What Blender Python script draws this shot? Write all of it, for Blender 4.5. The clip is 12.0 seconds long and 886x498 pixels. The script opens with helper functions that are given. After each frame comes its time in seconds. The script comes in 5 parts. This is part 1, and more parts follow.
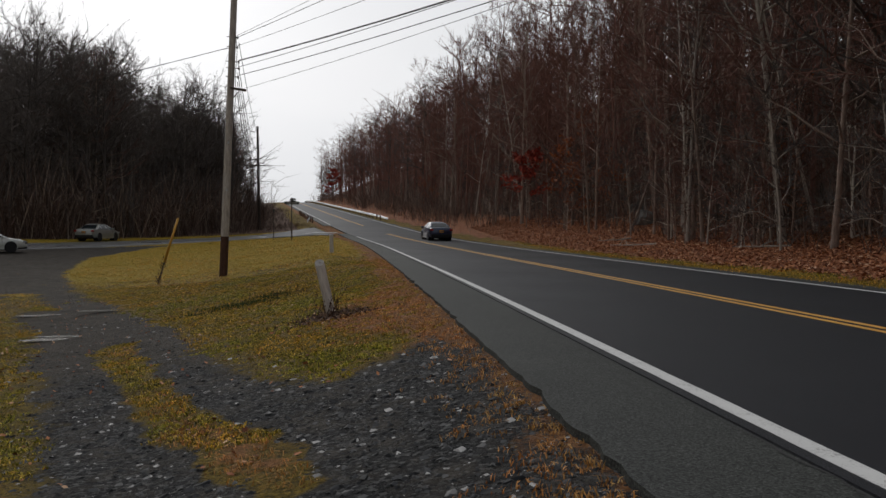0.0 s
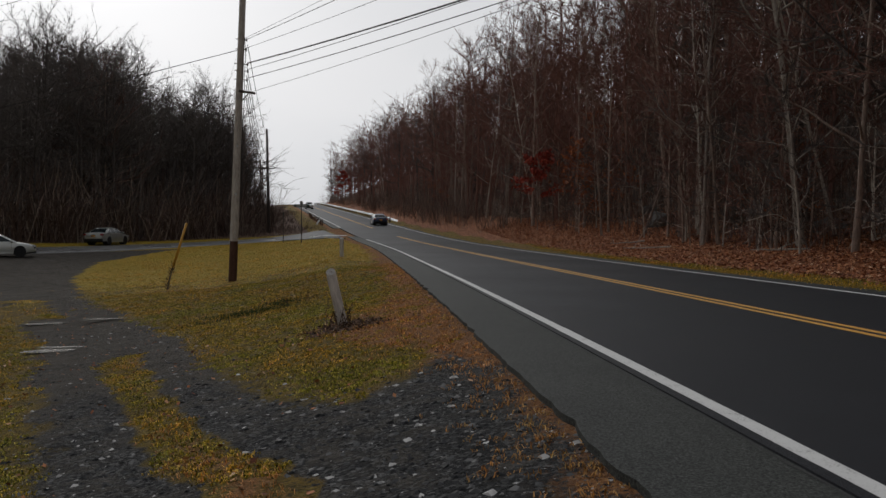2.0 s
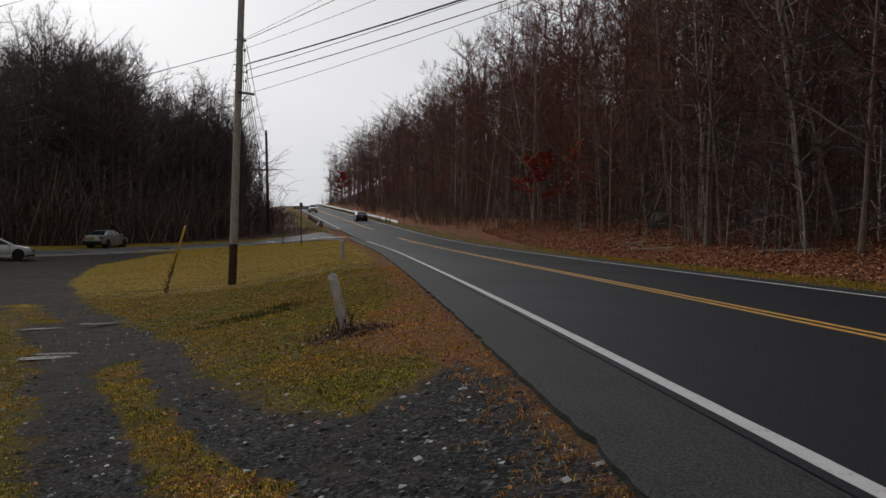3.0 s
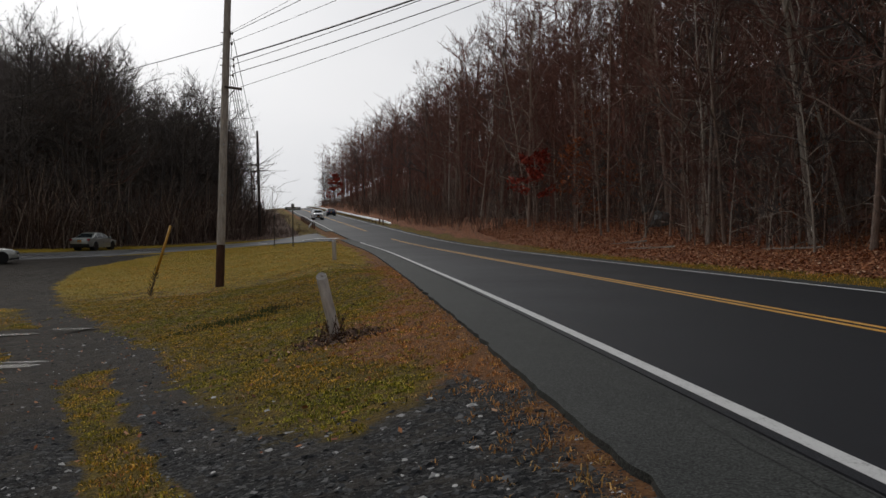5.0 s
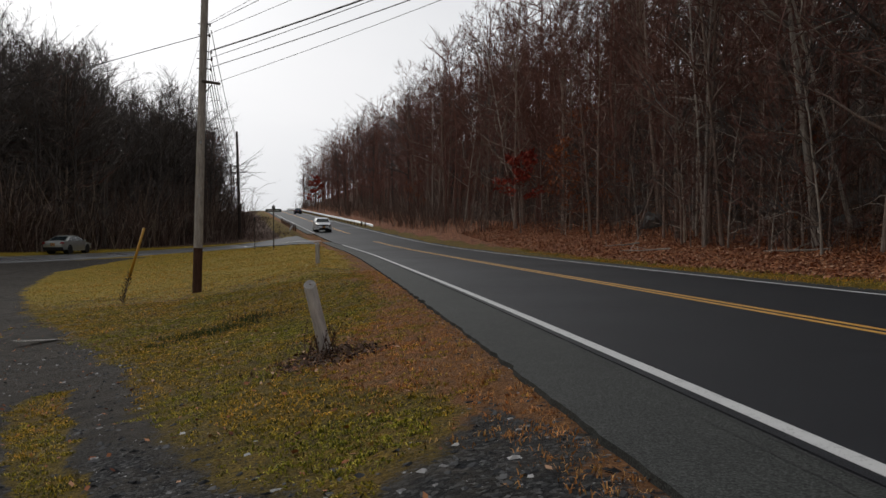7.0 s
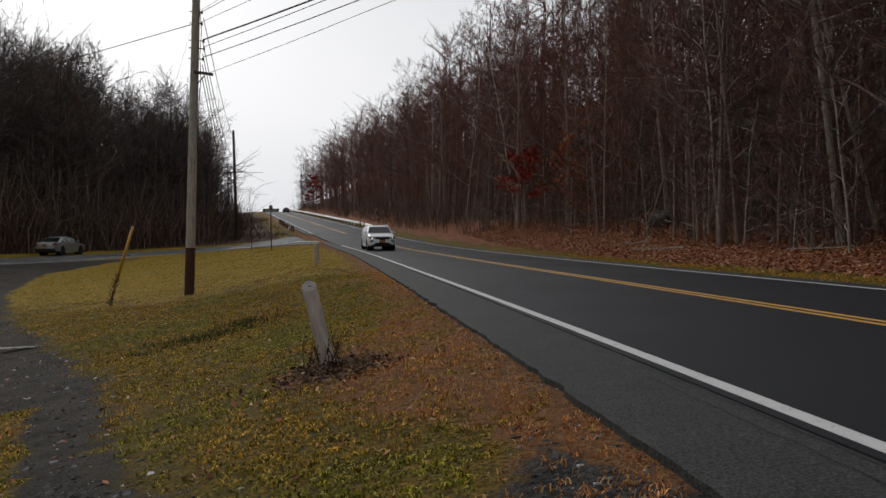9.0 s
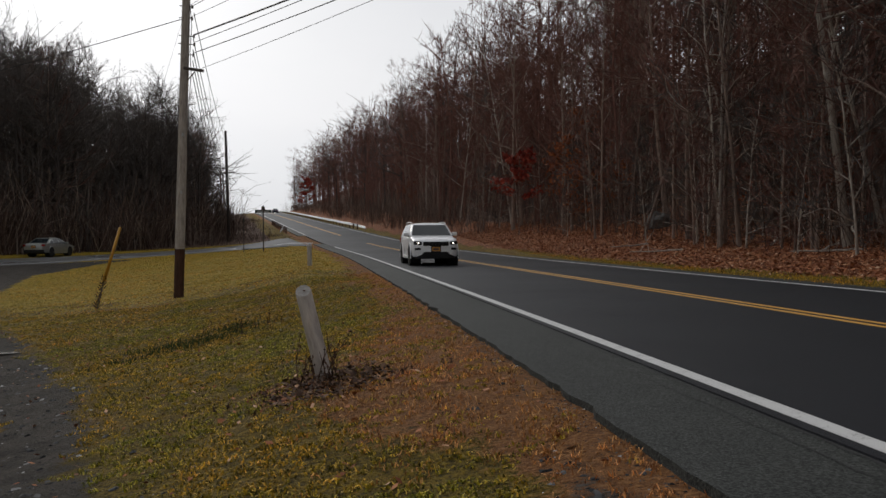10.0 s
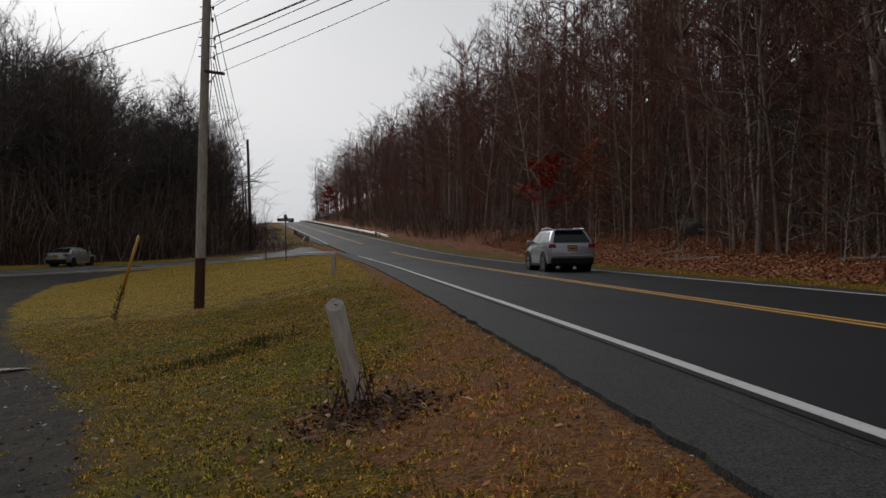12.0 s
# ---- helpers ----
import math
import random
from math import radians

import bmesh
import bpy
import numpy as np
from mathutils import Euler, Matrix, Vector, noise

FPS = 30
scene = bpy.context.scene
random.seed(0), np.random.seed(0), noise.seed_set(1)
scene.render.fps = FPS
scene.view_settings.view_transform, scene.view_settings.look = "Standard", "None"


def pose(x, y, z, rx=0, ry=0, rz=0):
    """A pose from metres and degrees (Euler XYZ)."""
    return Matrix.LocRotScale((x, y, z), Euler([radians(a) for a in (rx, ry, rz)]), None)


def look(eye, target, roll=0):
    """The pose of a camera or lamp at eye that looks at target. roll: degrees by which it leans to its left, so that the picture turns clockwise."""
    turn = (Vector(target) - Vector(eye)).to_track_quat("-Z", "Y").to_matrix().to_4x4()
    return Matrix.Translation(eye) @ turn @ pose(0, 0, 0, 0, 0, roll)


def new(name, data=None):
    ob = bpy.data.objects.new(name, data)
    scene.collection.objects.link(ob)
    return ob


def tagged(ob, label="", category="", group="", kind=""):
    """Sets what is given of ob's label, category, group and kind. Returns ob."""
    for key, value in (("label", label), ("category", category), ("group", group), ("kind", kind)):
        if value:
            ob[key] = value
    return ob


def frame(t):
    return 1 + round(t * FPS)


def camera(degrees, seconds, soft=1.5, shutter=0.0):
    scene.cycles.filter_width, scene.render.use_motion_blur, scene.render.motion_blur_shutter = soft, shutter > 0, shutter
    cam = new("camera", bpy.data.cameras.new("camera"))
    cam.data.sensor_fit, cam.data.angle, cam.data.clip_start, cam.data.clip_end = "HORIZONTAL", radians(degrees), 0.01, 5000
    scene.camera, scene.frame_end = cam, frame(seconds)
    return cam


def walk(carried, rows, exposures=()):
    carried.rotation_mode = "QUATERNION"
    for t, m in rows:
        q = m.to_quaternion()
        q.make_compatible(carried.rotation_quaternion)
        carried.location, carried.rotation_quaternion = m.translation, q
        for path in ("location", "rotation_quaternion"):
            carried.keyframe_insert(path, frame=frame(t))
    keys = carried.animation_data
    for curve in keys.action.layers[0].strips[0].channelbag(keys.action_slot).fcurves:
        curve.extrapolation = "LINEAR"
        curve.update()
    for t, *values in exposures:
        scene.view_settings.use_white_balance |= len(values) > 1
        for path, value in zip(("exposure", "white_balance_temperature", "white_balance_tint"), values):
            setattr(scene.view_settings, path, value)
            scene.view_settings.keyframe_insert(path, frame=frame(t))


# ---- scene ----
cam = camera(53.0, 12.0)
PATH = [
    (0, (0.081, 0.433, 1.117), (0.268, 2.424, 1.073), 0.4),
    (0.5, (0.037, 0.549, 1.117), (0.224, 2.54, 1.078), 0.5),
    (1, (0.006, 0.675, 1.137), (0.195, 2.666, 1.1), 0.4),
    (1.5, (0.014, 0.792, 1.172), (0.192, 2.783, 1.134), 0.2),
    (2, (0.032, 0.948, 1.212), (0.198, 2.941, 1.171), 0.2),
    (2.5, (0.016, 1.086, 1.231), (0.184, 3.079, 1.191), 0.2),
    (3, (-0.018, 1.286, 1.249), (0.149, 3.279, 1.21), -0.0),
    (5, (-0.003, 2.477, 1.151), (0.179, 4.468, 1.116), -0.3),
    (5.5, (-0.011, 2.867, 1.171), (0.177, 4.858, 1.13), -0.2),
    (6, (-0.084, 3.275, 1.154), (0.127, 5.263, 1.11), -0.2),
    (6.5, (-0.132, 3.667, 1.14), (0.098, 5.653, 1.106), -0.4),
    (7, (-0.166, 4.031, 1.147), (0.059, 6.019, 1.117), -0.4),
    (9, (-0.234, 5.6, 1.064), (-0.005, 7.587, 1.036), -0.6),
    (9.5, (-0.251, 5.96, 1.052), (-0.006, 7.945, 1.028), -0.6),
    (10, (-0.276, 6.366, 1.053), (-0.031, 8.35, 1.029), -0.5),
    (10.5, (-0.347, 6.766, 1.02), (-0.094, 8.75, 0.992), -0.4),
    (11, (-0.387, 7.097, 1.019), (-0.163, 9.084, 1.001), -0.8),
    (11.5, (-0.357, 7.362, 1.03), (-0.083, 9.343, 1.014), -0.8),
    (12, (-0.395, 7.514, 1.03), (-0.197, 9.505, 1.026), -0.7),
]
walk(cam, [(t, look(eye, target, roll)) for t, eye, target, roll in PATH],
     exposures=[(0.0, 0.0), (2.5, -0.2), (5.5, -0.05), (7.0, 0.03), (10.5, 0.0), (11.0, -0.12), (12.0, -0.25)])


# ---- world and light: a bright, even overcast ----
world = bpy.data.worlds.new("overcast_sky")
scene.world = world
world.use_nodes = True
wt = world.node_tree
wt.nodes.clear()
w_out = wt.nodes.new("ShaderNodeOutputWorld")
w_bg = wt.nodes.new("ShaderNodeBackground")
w_sky = wt.nodes.new("ShaderNodeTexSky")
w_sky.sky_type, w_sky.sun_disc = 'NISHITA', False
w_sky.sun_elevation, w_sky.sun_rotation = radians(27), radians(-21)
w_sky.dust_density, w_sky.air_density = 5.0, 1.0
w_grey = wt.nodes.new("ShaderNodeHueSaturation")
w_grey.inputs["Saturation"].default_value = 0.12
w_grey.inputs["Value"].default_value = 0.06
w_co = wt.nodes.new("ShaderNodeTexCoord")
w_map = wt.nodes.new("ShaderNodeMapping")
w_map.inputs["Scale"].default_value = (1.0, 1.0, 3.0)
w_noise = wt.nodes.new("ShaderNodeTexNoise")
w_noise.inputs["Scale"].default_value = 1.6
w_noise.inputs["Detail"].default_value = 5.0
w_ramp = wt.nodes.new("ShaderNodeValToRGB")
w_ramp.color_ramp.elements[0].position, w_ramp.color_ramp.elements[0].color = 0.3, (0.72, 0.74, 0.78, 1)
w_ramp.color_ramp.elements[1].position, w_ramp.color_ramp.elements[1].color = 0.7, (0.86, 0.865, 0.89, 1)
w_mix = wt.nodes.new("ShaderNodeMix")
w_mix.data_type = 'RGBA'
w_mix.inputs["Factor"].default_value = 0.85
wt.links.new(w_sky.outputs["Color"], w_grey.inputs["Color"])
wt.links.new(w_co.outputs["Generated"], w_map.inputs["Vector"])
wt.links.new(w_map.outputs["Vector"], w_noise.inputs["Vector"])
wt.links.new(w_noise.outputs["Fac"], w_ramp.inputs["Fac"])
wt.links.new(w_grey.outputs["Color"], w_mix.inputs["A"])
wt.links.new(w_ramp.outputs["Color"], w_mix.inputs["B"])
wt.links.new(w_mix.outputs["Result"], w_bg.inputs["Color"])
wt.links.new(w_bg.outputs["Background"], w_out.inputs["Surface"])
# thin cloud before the sun, ahead and to the left, glows; the rest of the deck is duller
w_dir = wt.nodes.new("ShaderNodeVectorMath")
w_dir.operation = 'DOT_PRODUCT'
w_dir.inputs[1].default_value = Vector((-0.34, 0.86, 0.38)).normalized()
wt.links.new(w_co.outputs["Generated"], w_dir.inputs[0])
w_glow = wt.nodes.new("ShaderNodeMapRange")
w_glow.interpolation_type = 'SMOOTHSTEP'
w_glow.inputs["From Min"].default_value, w_glow.inputs["From Max"].default_value = 0.1, 0.92
w_glow.inputs["To Min"].default_value, w_glow.inputs["To Max"].default_value = 0.5, 0.97
wt.links.new(w_dir.outputs["Value"], w_glow.inputs["Value"])
wt.links.new(w_glow.outputs["Result"], w_bg.inputs["Strength"])

sun = new("sun", bpy.data.lights.new("sun", 'SUN'))
sun.data.energy, sun.data.angle, sun.data.color = 0.8, radians(20), (1.0, 0.96, 0.9)
sun.matrix_world = look((-34, 86, 48), (0, 0, 0))


# ---- materials ----
def mat(name, rough=0.7, metal=0.0, spec=0.5):
    m = bpy.data.materials.new(name)
    m.use_nodes = True
    b = m.node_tree.nodes["Principled BSDF"]
    b.inputs["Roughness"].default_value = rough
    b.inputs["Metallic"].default_value = metal
    b.inputs["Specular IOR Level"].default_value = spec
    return m, m.node_tree, b


def node(nt, kind, **values):
    n = nt.nodes.new(kind)
    for key, value in values.items():
        n.inputs[key].default_value = value
    return n


def noise_fac(nt, scale, detail=4.0, rough=0.6, vec=None):
    n = node(nt, "ShaderNodeTexNoise", Scale=scale, Detail=detail, Roughness=rough)
    if vec is None:
        vec = nt.nodes.new("ShaderNodeNewGeometry").outputs["Position"]
    nt.links.new(vec, n.inputs["Vector"])
    return n.outputs["Fac"]


def ramp(nt, fac, *stops):
    r = nt.nodes.new("ShaderNodeValToRGB")
    e = r.color_ramp.elements
    while len(e) < len(stops):
        e.new(0.5)
    for el, (p, c) in zip(e, stops):
        el.position, el.color = p, (*c, 1)
    nt.links.new(fac, r.inputs["Fac"])
    return r.outputs["Color"]


def mix(nt, fac, a, b, mode='MIX'):
    m = nt.nodes.new("ShaderNodeMix")
    m.data_type, m.blend_type = 'RGBA', mode
    for sock, v in ((m.inputs["Factor"], fac), (m.inputs["A"], a), (m.inputs["B"], b)):
        if isinstance(v, (int, float)):
            sock.default_value = v
        elif isinstance(v, tuple):
            sock.default_value = (*v, 1)
        else:
            nt.links.new(v, sock)
    return m.outputs["Result"]


def math_n(nt, op, a, b=0.0, c=0.0):
    m = nt.nodes.new("ShaderNodeMath")
    m.operation = op
    for sock, v in zip(m.inputs, (a, b, c)):
        if isinstance(v, (int, float)):
            sock.default_value = v
        else:
            nt.links.new(v, sock)
    return m.outputs[0]


def bump(nt, b, height, strength=0.5, dist=0.02):
    n = node(nt, "ShaderNodeBump", Strength=strength, Distance=dist)
    nt.links.new(height, n.inputs["Height"])
    nt.links.new(n.outputs["Normal"], b.inputs["Normal"])


def plain(name, low, high, rough=0.7, scale=6.0, metal=0.0, spec=0.5, bumps=0.3, dist=0.005, by_object=False):
    """A surface that wanders between two colours at two scales, with fine relief."""
    m, nt, b = mat(name, rough, metal, spec)
    vec = None
    if by_object:
        vec = nt.nodes.new("ShaderNodeTexCoord").outputs["Object"]
    f1, f2 = noise_fac(nt, scale, 5, 0.65, vec), noise_fac(nt, scale * 7, 3, 0.6, vec)
    f = math_n(nt, 'MULTIPLY_ADD', f2, 0.45, math_n(nt, 'MULTIPLY', f1, 0.55))
    nt.links.new(ramp(nt, f, (0.32, low), (0.68, high)), b.inputs["Base Color"])
    if bumps:
        bump(nt, b, f2, bumps, dist)
    return m


def attr(nt, name):
    a = nt.nodes.new("ShaderNodeAttribute")
    a.attribute_name = name
    return a.outputs["Fac"]


def ground_material():
    m, nt, b = mat("ground_soil", 0.95, 0, 0.2)
    big, mid, fine = noise_fac(nt, 0.25, 4), noise_fac(nt, 2.2, 5, 0.7), noise_fac(nt, 26, 4, 0.7)
    # lawn: green and yellowed patches
    lawn = ramp(nt, mid, (0.3, (0.13, 0.095, 0.01)), (0.5, (0.25, 0.175, 0.018)), (0.72, (0.4, 0.25, 0.032)))
    lawn2 = ramp(nt, mid, (0.3, (0.19, 0.115, 0.02)), (0.7, (0.34, 0.2, 0.04)))
    lawn = mix(nt, ramp(nt, big, (0.5, (0, 0, 0)), (0.68, (1, 1, 1))), lawn, lawn2)
    # fine flecks: dark thatch, deepened to paint in shade between the blades
    lawn = mix(nt, 0.85, lawn, ramp(nt, fine, (0.38, (0.04, 0.035, 0.03)), (0.64, (1.05, 1.0, 0.9))), 'MULTIPLY')
    dry = ramp(nt, fine, (0.3, (0.06, 0.026, 0.01)), (0.5, (0.23, 0.1, 0.034)), (0.75, (0.42, 0.21, 0.08)))
    vor = node(nt, "ShaderNodeTexVoronoi", Scale=32.0)
    nt.links.new(nt.nodes.new("ShaderNodeNewGeometry").outputs["Position"], vor.inputs["Vector"])
    stone = nt.nodes.new("ShaderNodeSeparateColor")
    nt.links.new(vor.outputs["Color"], stone.inputs["Color"])
    gravel = ramp(nt, stone.outputs["Red"], (0.0, (0.005, 0.0053, 0.006)), (0.6, (0.021, 0.022, 0.024)), (0.97, (0.12, 0.12, 0.12)))
    mud = ramp(nt, mid, (0.3, (0.03, 0.026, 0.022)), (0.7, (0.098, 0.084, 0.069)))
    mud = mix(nt, 0.6, mud, ramp(nt, fine, (0.35, (0.5, 0.5, 0.5)), (0.65, (1.2, 1.2, 1.2))), 'MULTIPLY')
    gravel = mix(nt, ramp(nt, mid, (0.45, (0, 0, 0)), (0.6, (1, 1, 1))), gravel, mix(nt, 0.6, gravel, mud))
    lit = node(nt, "ShaderNodeTexVoronoi", Scale=9.0)
    nt.links.new(nt.nodes.new("ShaderNodeNewGeometry").outputs["Position"], lit.inputs["Vector"])
    leaf = nt.nodes.new("ShaderNodeSeparateColor")
    nt.links.new(lit.outputs["Color"], leaf.inputs["Color"])
    litter = ramp(nt, leaf.outputs["Red"], (0.0, (0.07, 0.024, 0.012)), (0.5, (0.22, 0.078, 0.034)), (0.95, (0.42, 0.18, 0.085)))
    forest = ramp(nt, leaf.outputs["Green"], (0.0, (0.035, 0.022, 0.016)), (0.6, (0.11, 0.066, 0.047)), (1.0, (0.22, 0.13, 0.09)))
    wob = math_n(nt, 'MULTIPLY_ADD', mid, 0.9, math_n(nt, 'MULTIPLY', fine, 0.7))

    def mask(name):
        s = math_n(nt, 'ADD', attr(nt, name), math_n(nt, 'SUBTRACT', wob, 0.8))
        return ramp(nt, s, (0.42, (0, 0, 0)), (0.58, (1, 1, 1)))

    # far lawn: yellower, with the glow of light on it put into the colour
    lawn = mix(nt, mask("yellow_lit"), lawn, mix(nt, 0.8, ramp(nt, mid, (0.3, (0.26, 0.2, 0.018)), (0.7, (0.46, 0.31, 0.035))), ramp(nt, fine, (0.34, (0.45, 0.45, 0.42)), (0.62, (1.15, 1.1, 1.0))), 'MULTIPLY'))
    col = mix(nt, mask("dry"), lawn, dry)
    col = mix(nt, mask("mud"), col, mud)
    col = mix(nt, mask("gravel"), col, gravel)
    col = mix(nt, mask("litter"), col, litter)
    col = mix(nt, mask("forest"), col, forest)
    nt.links.new(col, b.inputs["Base Color"])
    bump(nt, b, math_n(nt, 'MULTIPLY_ADD', mid, 0.6, fine), 1.0, 0.09)
    return m


def asphalt(name, dark, light, scale=60.0, rough=(0.42, 0.62)):
    m, nt, b = mat(name, 0.55, 0, 0.1)
    fine, mid, big = noise_fac(nt, scale, 3, 0.85), noise_fac(nt, 1.1, 4, 0.6), noise_fac(nt, 0.12, 3)
    c = ramp(nt, fine, (0.36, dark), (0.55, tuple(0.6 * p + 0.4 * q for p, q in zip(dark, light))), (0.72, light))
    c = mix(nt, 0.5, c, ramp(nt, mid, (0.3, (0.65, 0.65, 0.66)), (0.7, (1.1, 1.1, 1.08))), 'MULTIPLY')
    nt.links.new(c, b.inputs["Base Color"])
    r = nt.nodes.new("ShaderNodeMapRange")
    r.inputs["To Min"].default_value, r.inputs["To Max"].default_value = rough
    nt.links.new(big, r.inputs["Value"])
    nt.links.new(r.outputs["Result"], b.inputs["Roughness"])
    bump(nt, b, fine, 0.35, 0.006)
    return m


def paint_line(name, colour, worn):
    m, nt, b = mat(name, 0.6)
    f = math_n(nt, 'MULTIPLY_ADD', noise_fac(nt, 55, 3, 0.8), 0.6, math_n(nt, 'MULTIPLY', noise_fac(nt, 5, 4, 0.7), 0.4))
    nt.links.new(ramp(nt, f, (0.33, worn), (0.45, colour), (0.7, tuple(min(1, v * 1.12) for v in colour))), b.inputs["Base Color"])
    bump(nt, b, f, 0.3, 0.004)
    return m


def bark(name, low, high, band=None):
    m, nt, b = mat(name, 0.9, 0, 0.2)
    co = nt.nodes.new("ShaderNodeTexCoord")
    mp = nt.nodes.new("ShaderNodeMapping")
    mp.inputs["Scale"].default_value = (9, 9, 1.6)
    nt.links.new(co.outputs["Object"], mp.inputs["Vector"])
    f = noise_fac(nt, 2.0, 5, 0.7, mp.outputs["Vector"])
    c = ramp(nt, f, (0.3, low), (0.7, high))
    info = nt.nodes.new("ShaderNodeObjectInfo")
    c = mix(nt, 0.55, c, ramp(nt, info.outputs["Random"], (0.0, (0.55, 0.5, 0.47)), (0.6, (1, 0.97, 0.94)), (1.0, (1.5, 1.45, 1.4))), 'MULTIPLY')
    nt.links.new(c, b.inputs["Base Color"])
    bump(nt, b, f, 0.8, 0.02)
    return m


def island(name, *stops, rough=0.85, spec=0.2):
    m, nt, b = mat(name, rough, 0, spec)
    g = nt.nodes.new("ShaderNodeNewGeometry")
    nt.links.new(ramp(nt, g.outputs["Random Per Island"], *stops), b.inputs["Base Color"])
    return m


def gloss_paint(name, colour, metal=0.0):
    m, nt, b = mat(name, 0.32, metal, 0.5)
    co = nt.nodes.new("ShaderNodeTexCoord").outputs["Object"]
    f = noise_fac(nt, 5, 4, 0.6, co)
    nt.links.new(ramp(nt, f, (0.3, tuple(v * 0.9 for v in colour)), (0.7, colour)), b.inputs["Base Color"])
    b.inputs["Coat Weight"].default_value = 0.6
    b.inputs["Coat Roughness"].default_value = 0.12
    return m


def glow(name, colour, strength):
    m, nt, b = mat(name, 0.3)
    b.inputs["Base Color"].default_value = (*colour, 1)
    b.inputs["Emission Color"].default_value = (*colour, 1)
    b.inputs["Emission Strength"].default_value = strength
    return m


GROUND = ground_material()
ASPHALT = asphalt("dark_asphalt", (0.003, 0.0032, 0.004), (0.058, 0.061, 0.072), 85.0)
SHOULDER = asphalt("shoulder_asphalt", (0.004, 0.005, 0.005), (0.13, 0.137, 0.128), 62, (0.6, 0.75))
# pale base stands in for sky reflected off the wet surface
SIDE_ASPHALT = asphalt("wet_asphalt_sky_sheen", (0.12, 0.12, 0.122), (0.25, 0.25, 0.25), 40, (0.22, 0.34))
WHITE_LINE = paint_line("white_road_paint", (0.56, 0.56, 0.55), (0.12, 0.12, 0.12))
YELLOW_LINE = paint_line("yellow_road_paint", (0.55, 0.28, 0.035), (0.14, 0.08, 0.03))
TAR = plain("tar_crack", (0.008, 0.008, 0.009), (0.02, 0.02, 0.021), 0.8, 20)
BARK = bark("grey_brown_bark", (0.11, 0.08, 0.066), (0.36, 0.275, 0.23))
# lighter copy of BARK: light on the wood's edge is put into the colour
BARK_EDGE = bark("lit_grey_bark", (0.2, 0.17, 0.15), (0.52, 0.46, 0.41))
BARK_PALE = bark("pale_bark", (0.22, 0.19, 0.165), (0.62, 0.57, 0.5))
# darker copy of BARK: the left wood's backlit shade is put into the colour
BARK_SHADED = bark("shaded_bark", (0.04, 0.035, 0.033), (0.12, 0.105, 0.1))
TWIG = bark("reddish_twig", (0.095, 0.047, 0.039), (0.235, 0.125, 0.1))
TWIG_GREY = bark("grey_twig", (0.068, 0.06, 0.056), (0.17, 0.15, 0.14))
RUST_LEAF = island("rust_leaf", (0.0, (0.12, 0.04, 0.02)), (0.5, (0.3, 0.085, 0.034)), (1.0, (0.46, 0.17, 0.06)))
TAN_LEAF = island("fallen_leaf", (0.0, (0.11, 0.036, 0.018)), (0.45, (0.3, 0.105, 0.045)), (0.85, (0.46, 0.2, 0.09)), (1.0, (0.66, 0.44, 0.29)))
def turf(name, patch, *stops):
    """Blades that differ one by one and tuft by tuft."""
    m, nt, b = mat(name, 0.75, 0, 0.25)
    g = nt.nodes.new("ShaderNodeNewGeometry")
    c = ramp(nt, g.outputs["Random Per Island"], *stops)
    c = mix(nt, 0.9, c, ramp(nt, noise_fac(nt, 11, 3, 0.7), (0.34, (0.34, 0.36, 0.3)), (0.52, (0.95, 0.95, 0.9)), (0.68, (1.45, 1.35, 1.2))), 'MULTIPLY')
    c = mix(nt, 0.8, c, ramp(nt, noise_fac(nt, 0.55, 3, 0.6), (0.38, (0.8, 0.95, 0.7)), (0.62, patch)), 'MULTIPLY')
    nt.links.new(c, b.inputs["Base Color"])
    return m


GRASS = turf("lawn_blade", (1.4, 1.02, 0.8), (0.0, (0.036, 0.034, 0.004)), (0.3, (0.18, 0.17, 0.012)), (0.7, (0.48, 0.38, 0.034)), (1.0, (0.9, 0.64, 0.15)))
# drier, yellower copy of GRASS, brightened so the colour carries light on the far lawn
YELLOW_LIT = turf("yellow_lit_lawn_blade", (1.5, 0.98, 0.7), (0.0, (0.11, 0.085, 0.008)), (0.4, (0.36, 0.275, 0.02)), (0.8, (0.66, 0.43, 0.048)), (1.0, (0.9, 0.6, 0.16)))
DRY_GRASS = turf("dead_grass_blade", (1.2, 1.0, 0.88), (0.0, (0.2, 0.075, 0.02)), (0.5, (0.58, 0.26, 0.08)), (1.0, (0.88, 0.52, 0.24)))
STONES = island("grey_gravel", (0.0, (0.008, 0.0085, 0.0095)), (0.55, (0.035, 0.037, 0.041)), (0.9, (0.12, 0.12, 0.12)), (1.0, (0.55, 0.54, 0.53)), rough=0.8)
BRUSH = island("brush_stem", (0.0, (0.05, 0.032, 0.027)), (0.6, (0.14, 0.09, 0.073)), (1.0, (0.32, 0.26, 0.21)))
POLE_WOOD = bark("weathered_pole_wood", (0.2, 0.18, 0.165), (0.42, 0.39, 0.36))
POLE_BUTT = bark("creosote_pole_butt", (0.05, 0.026, 0.018), (0.13, 0.07, 0.05))
POST_WOOD = bark("weathered_post_wood", (0.28, 0.255, 0.235), (0.55, 0.52, 0.49))
END_GRAIN = plain("cut_end_grain", (0.16, 0.14, 0.125), (0.5, 0.48, 0.45), 0.9, 14)
GALV = plain("galvanised_steel", (0.3, 0.31, 0.32), (0.52, 0.53, 0.54), 0.45, 3, 0.6)
RUSTY = plain("dark_weathered_steel", (0.045, 0.036, 0.032), (0.1, 0.078, 0.066), 0.7, 8)
CABLE = plain("black_cable", (0.012, 0.012, 0.013), (0.03, 0.03, 0.032), 0.6, 12)
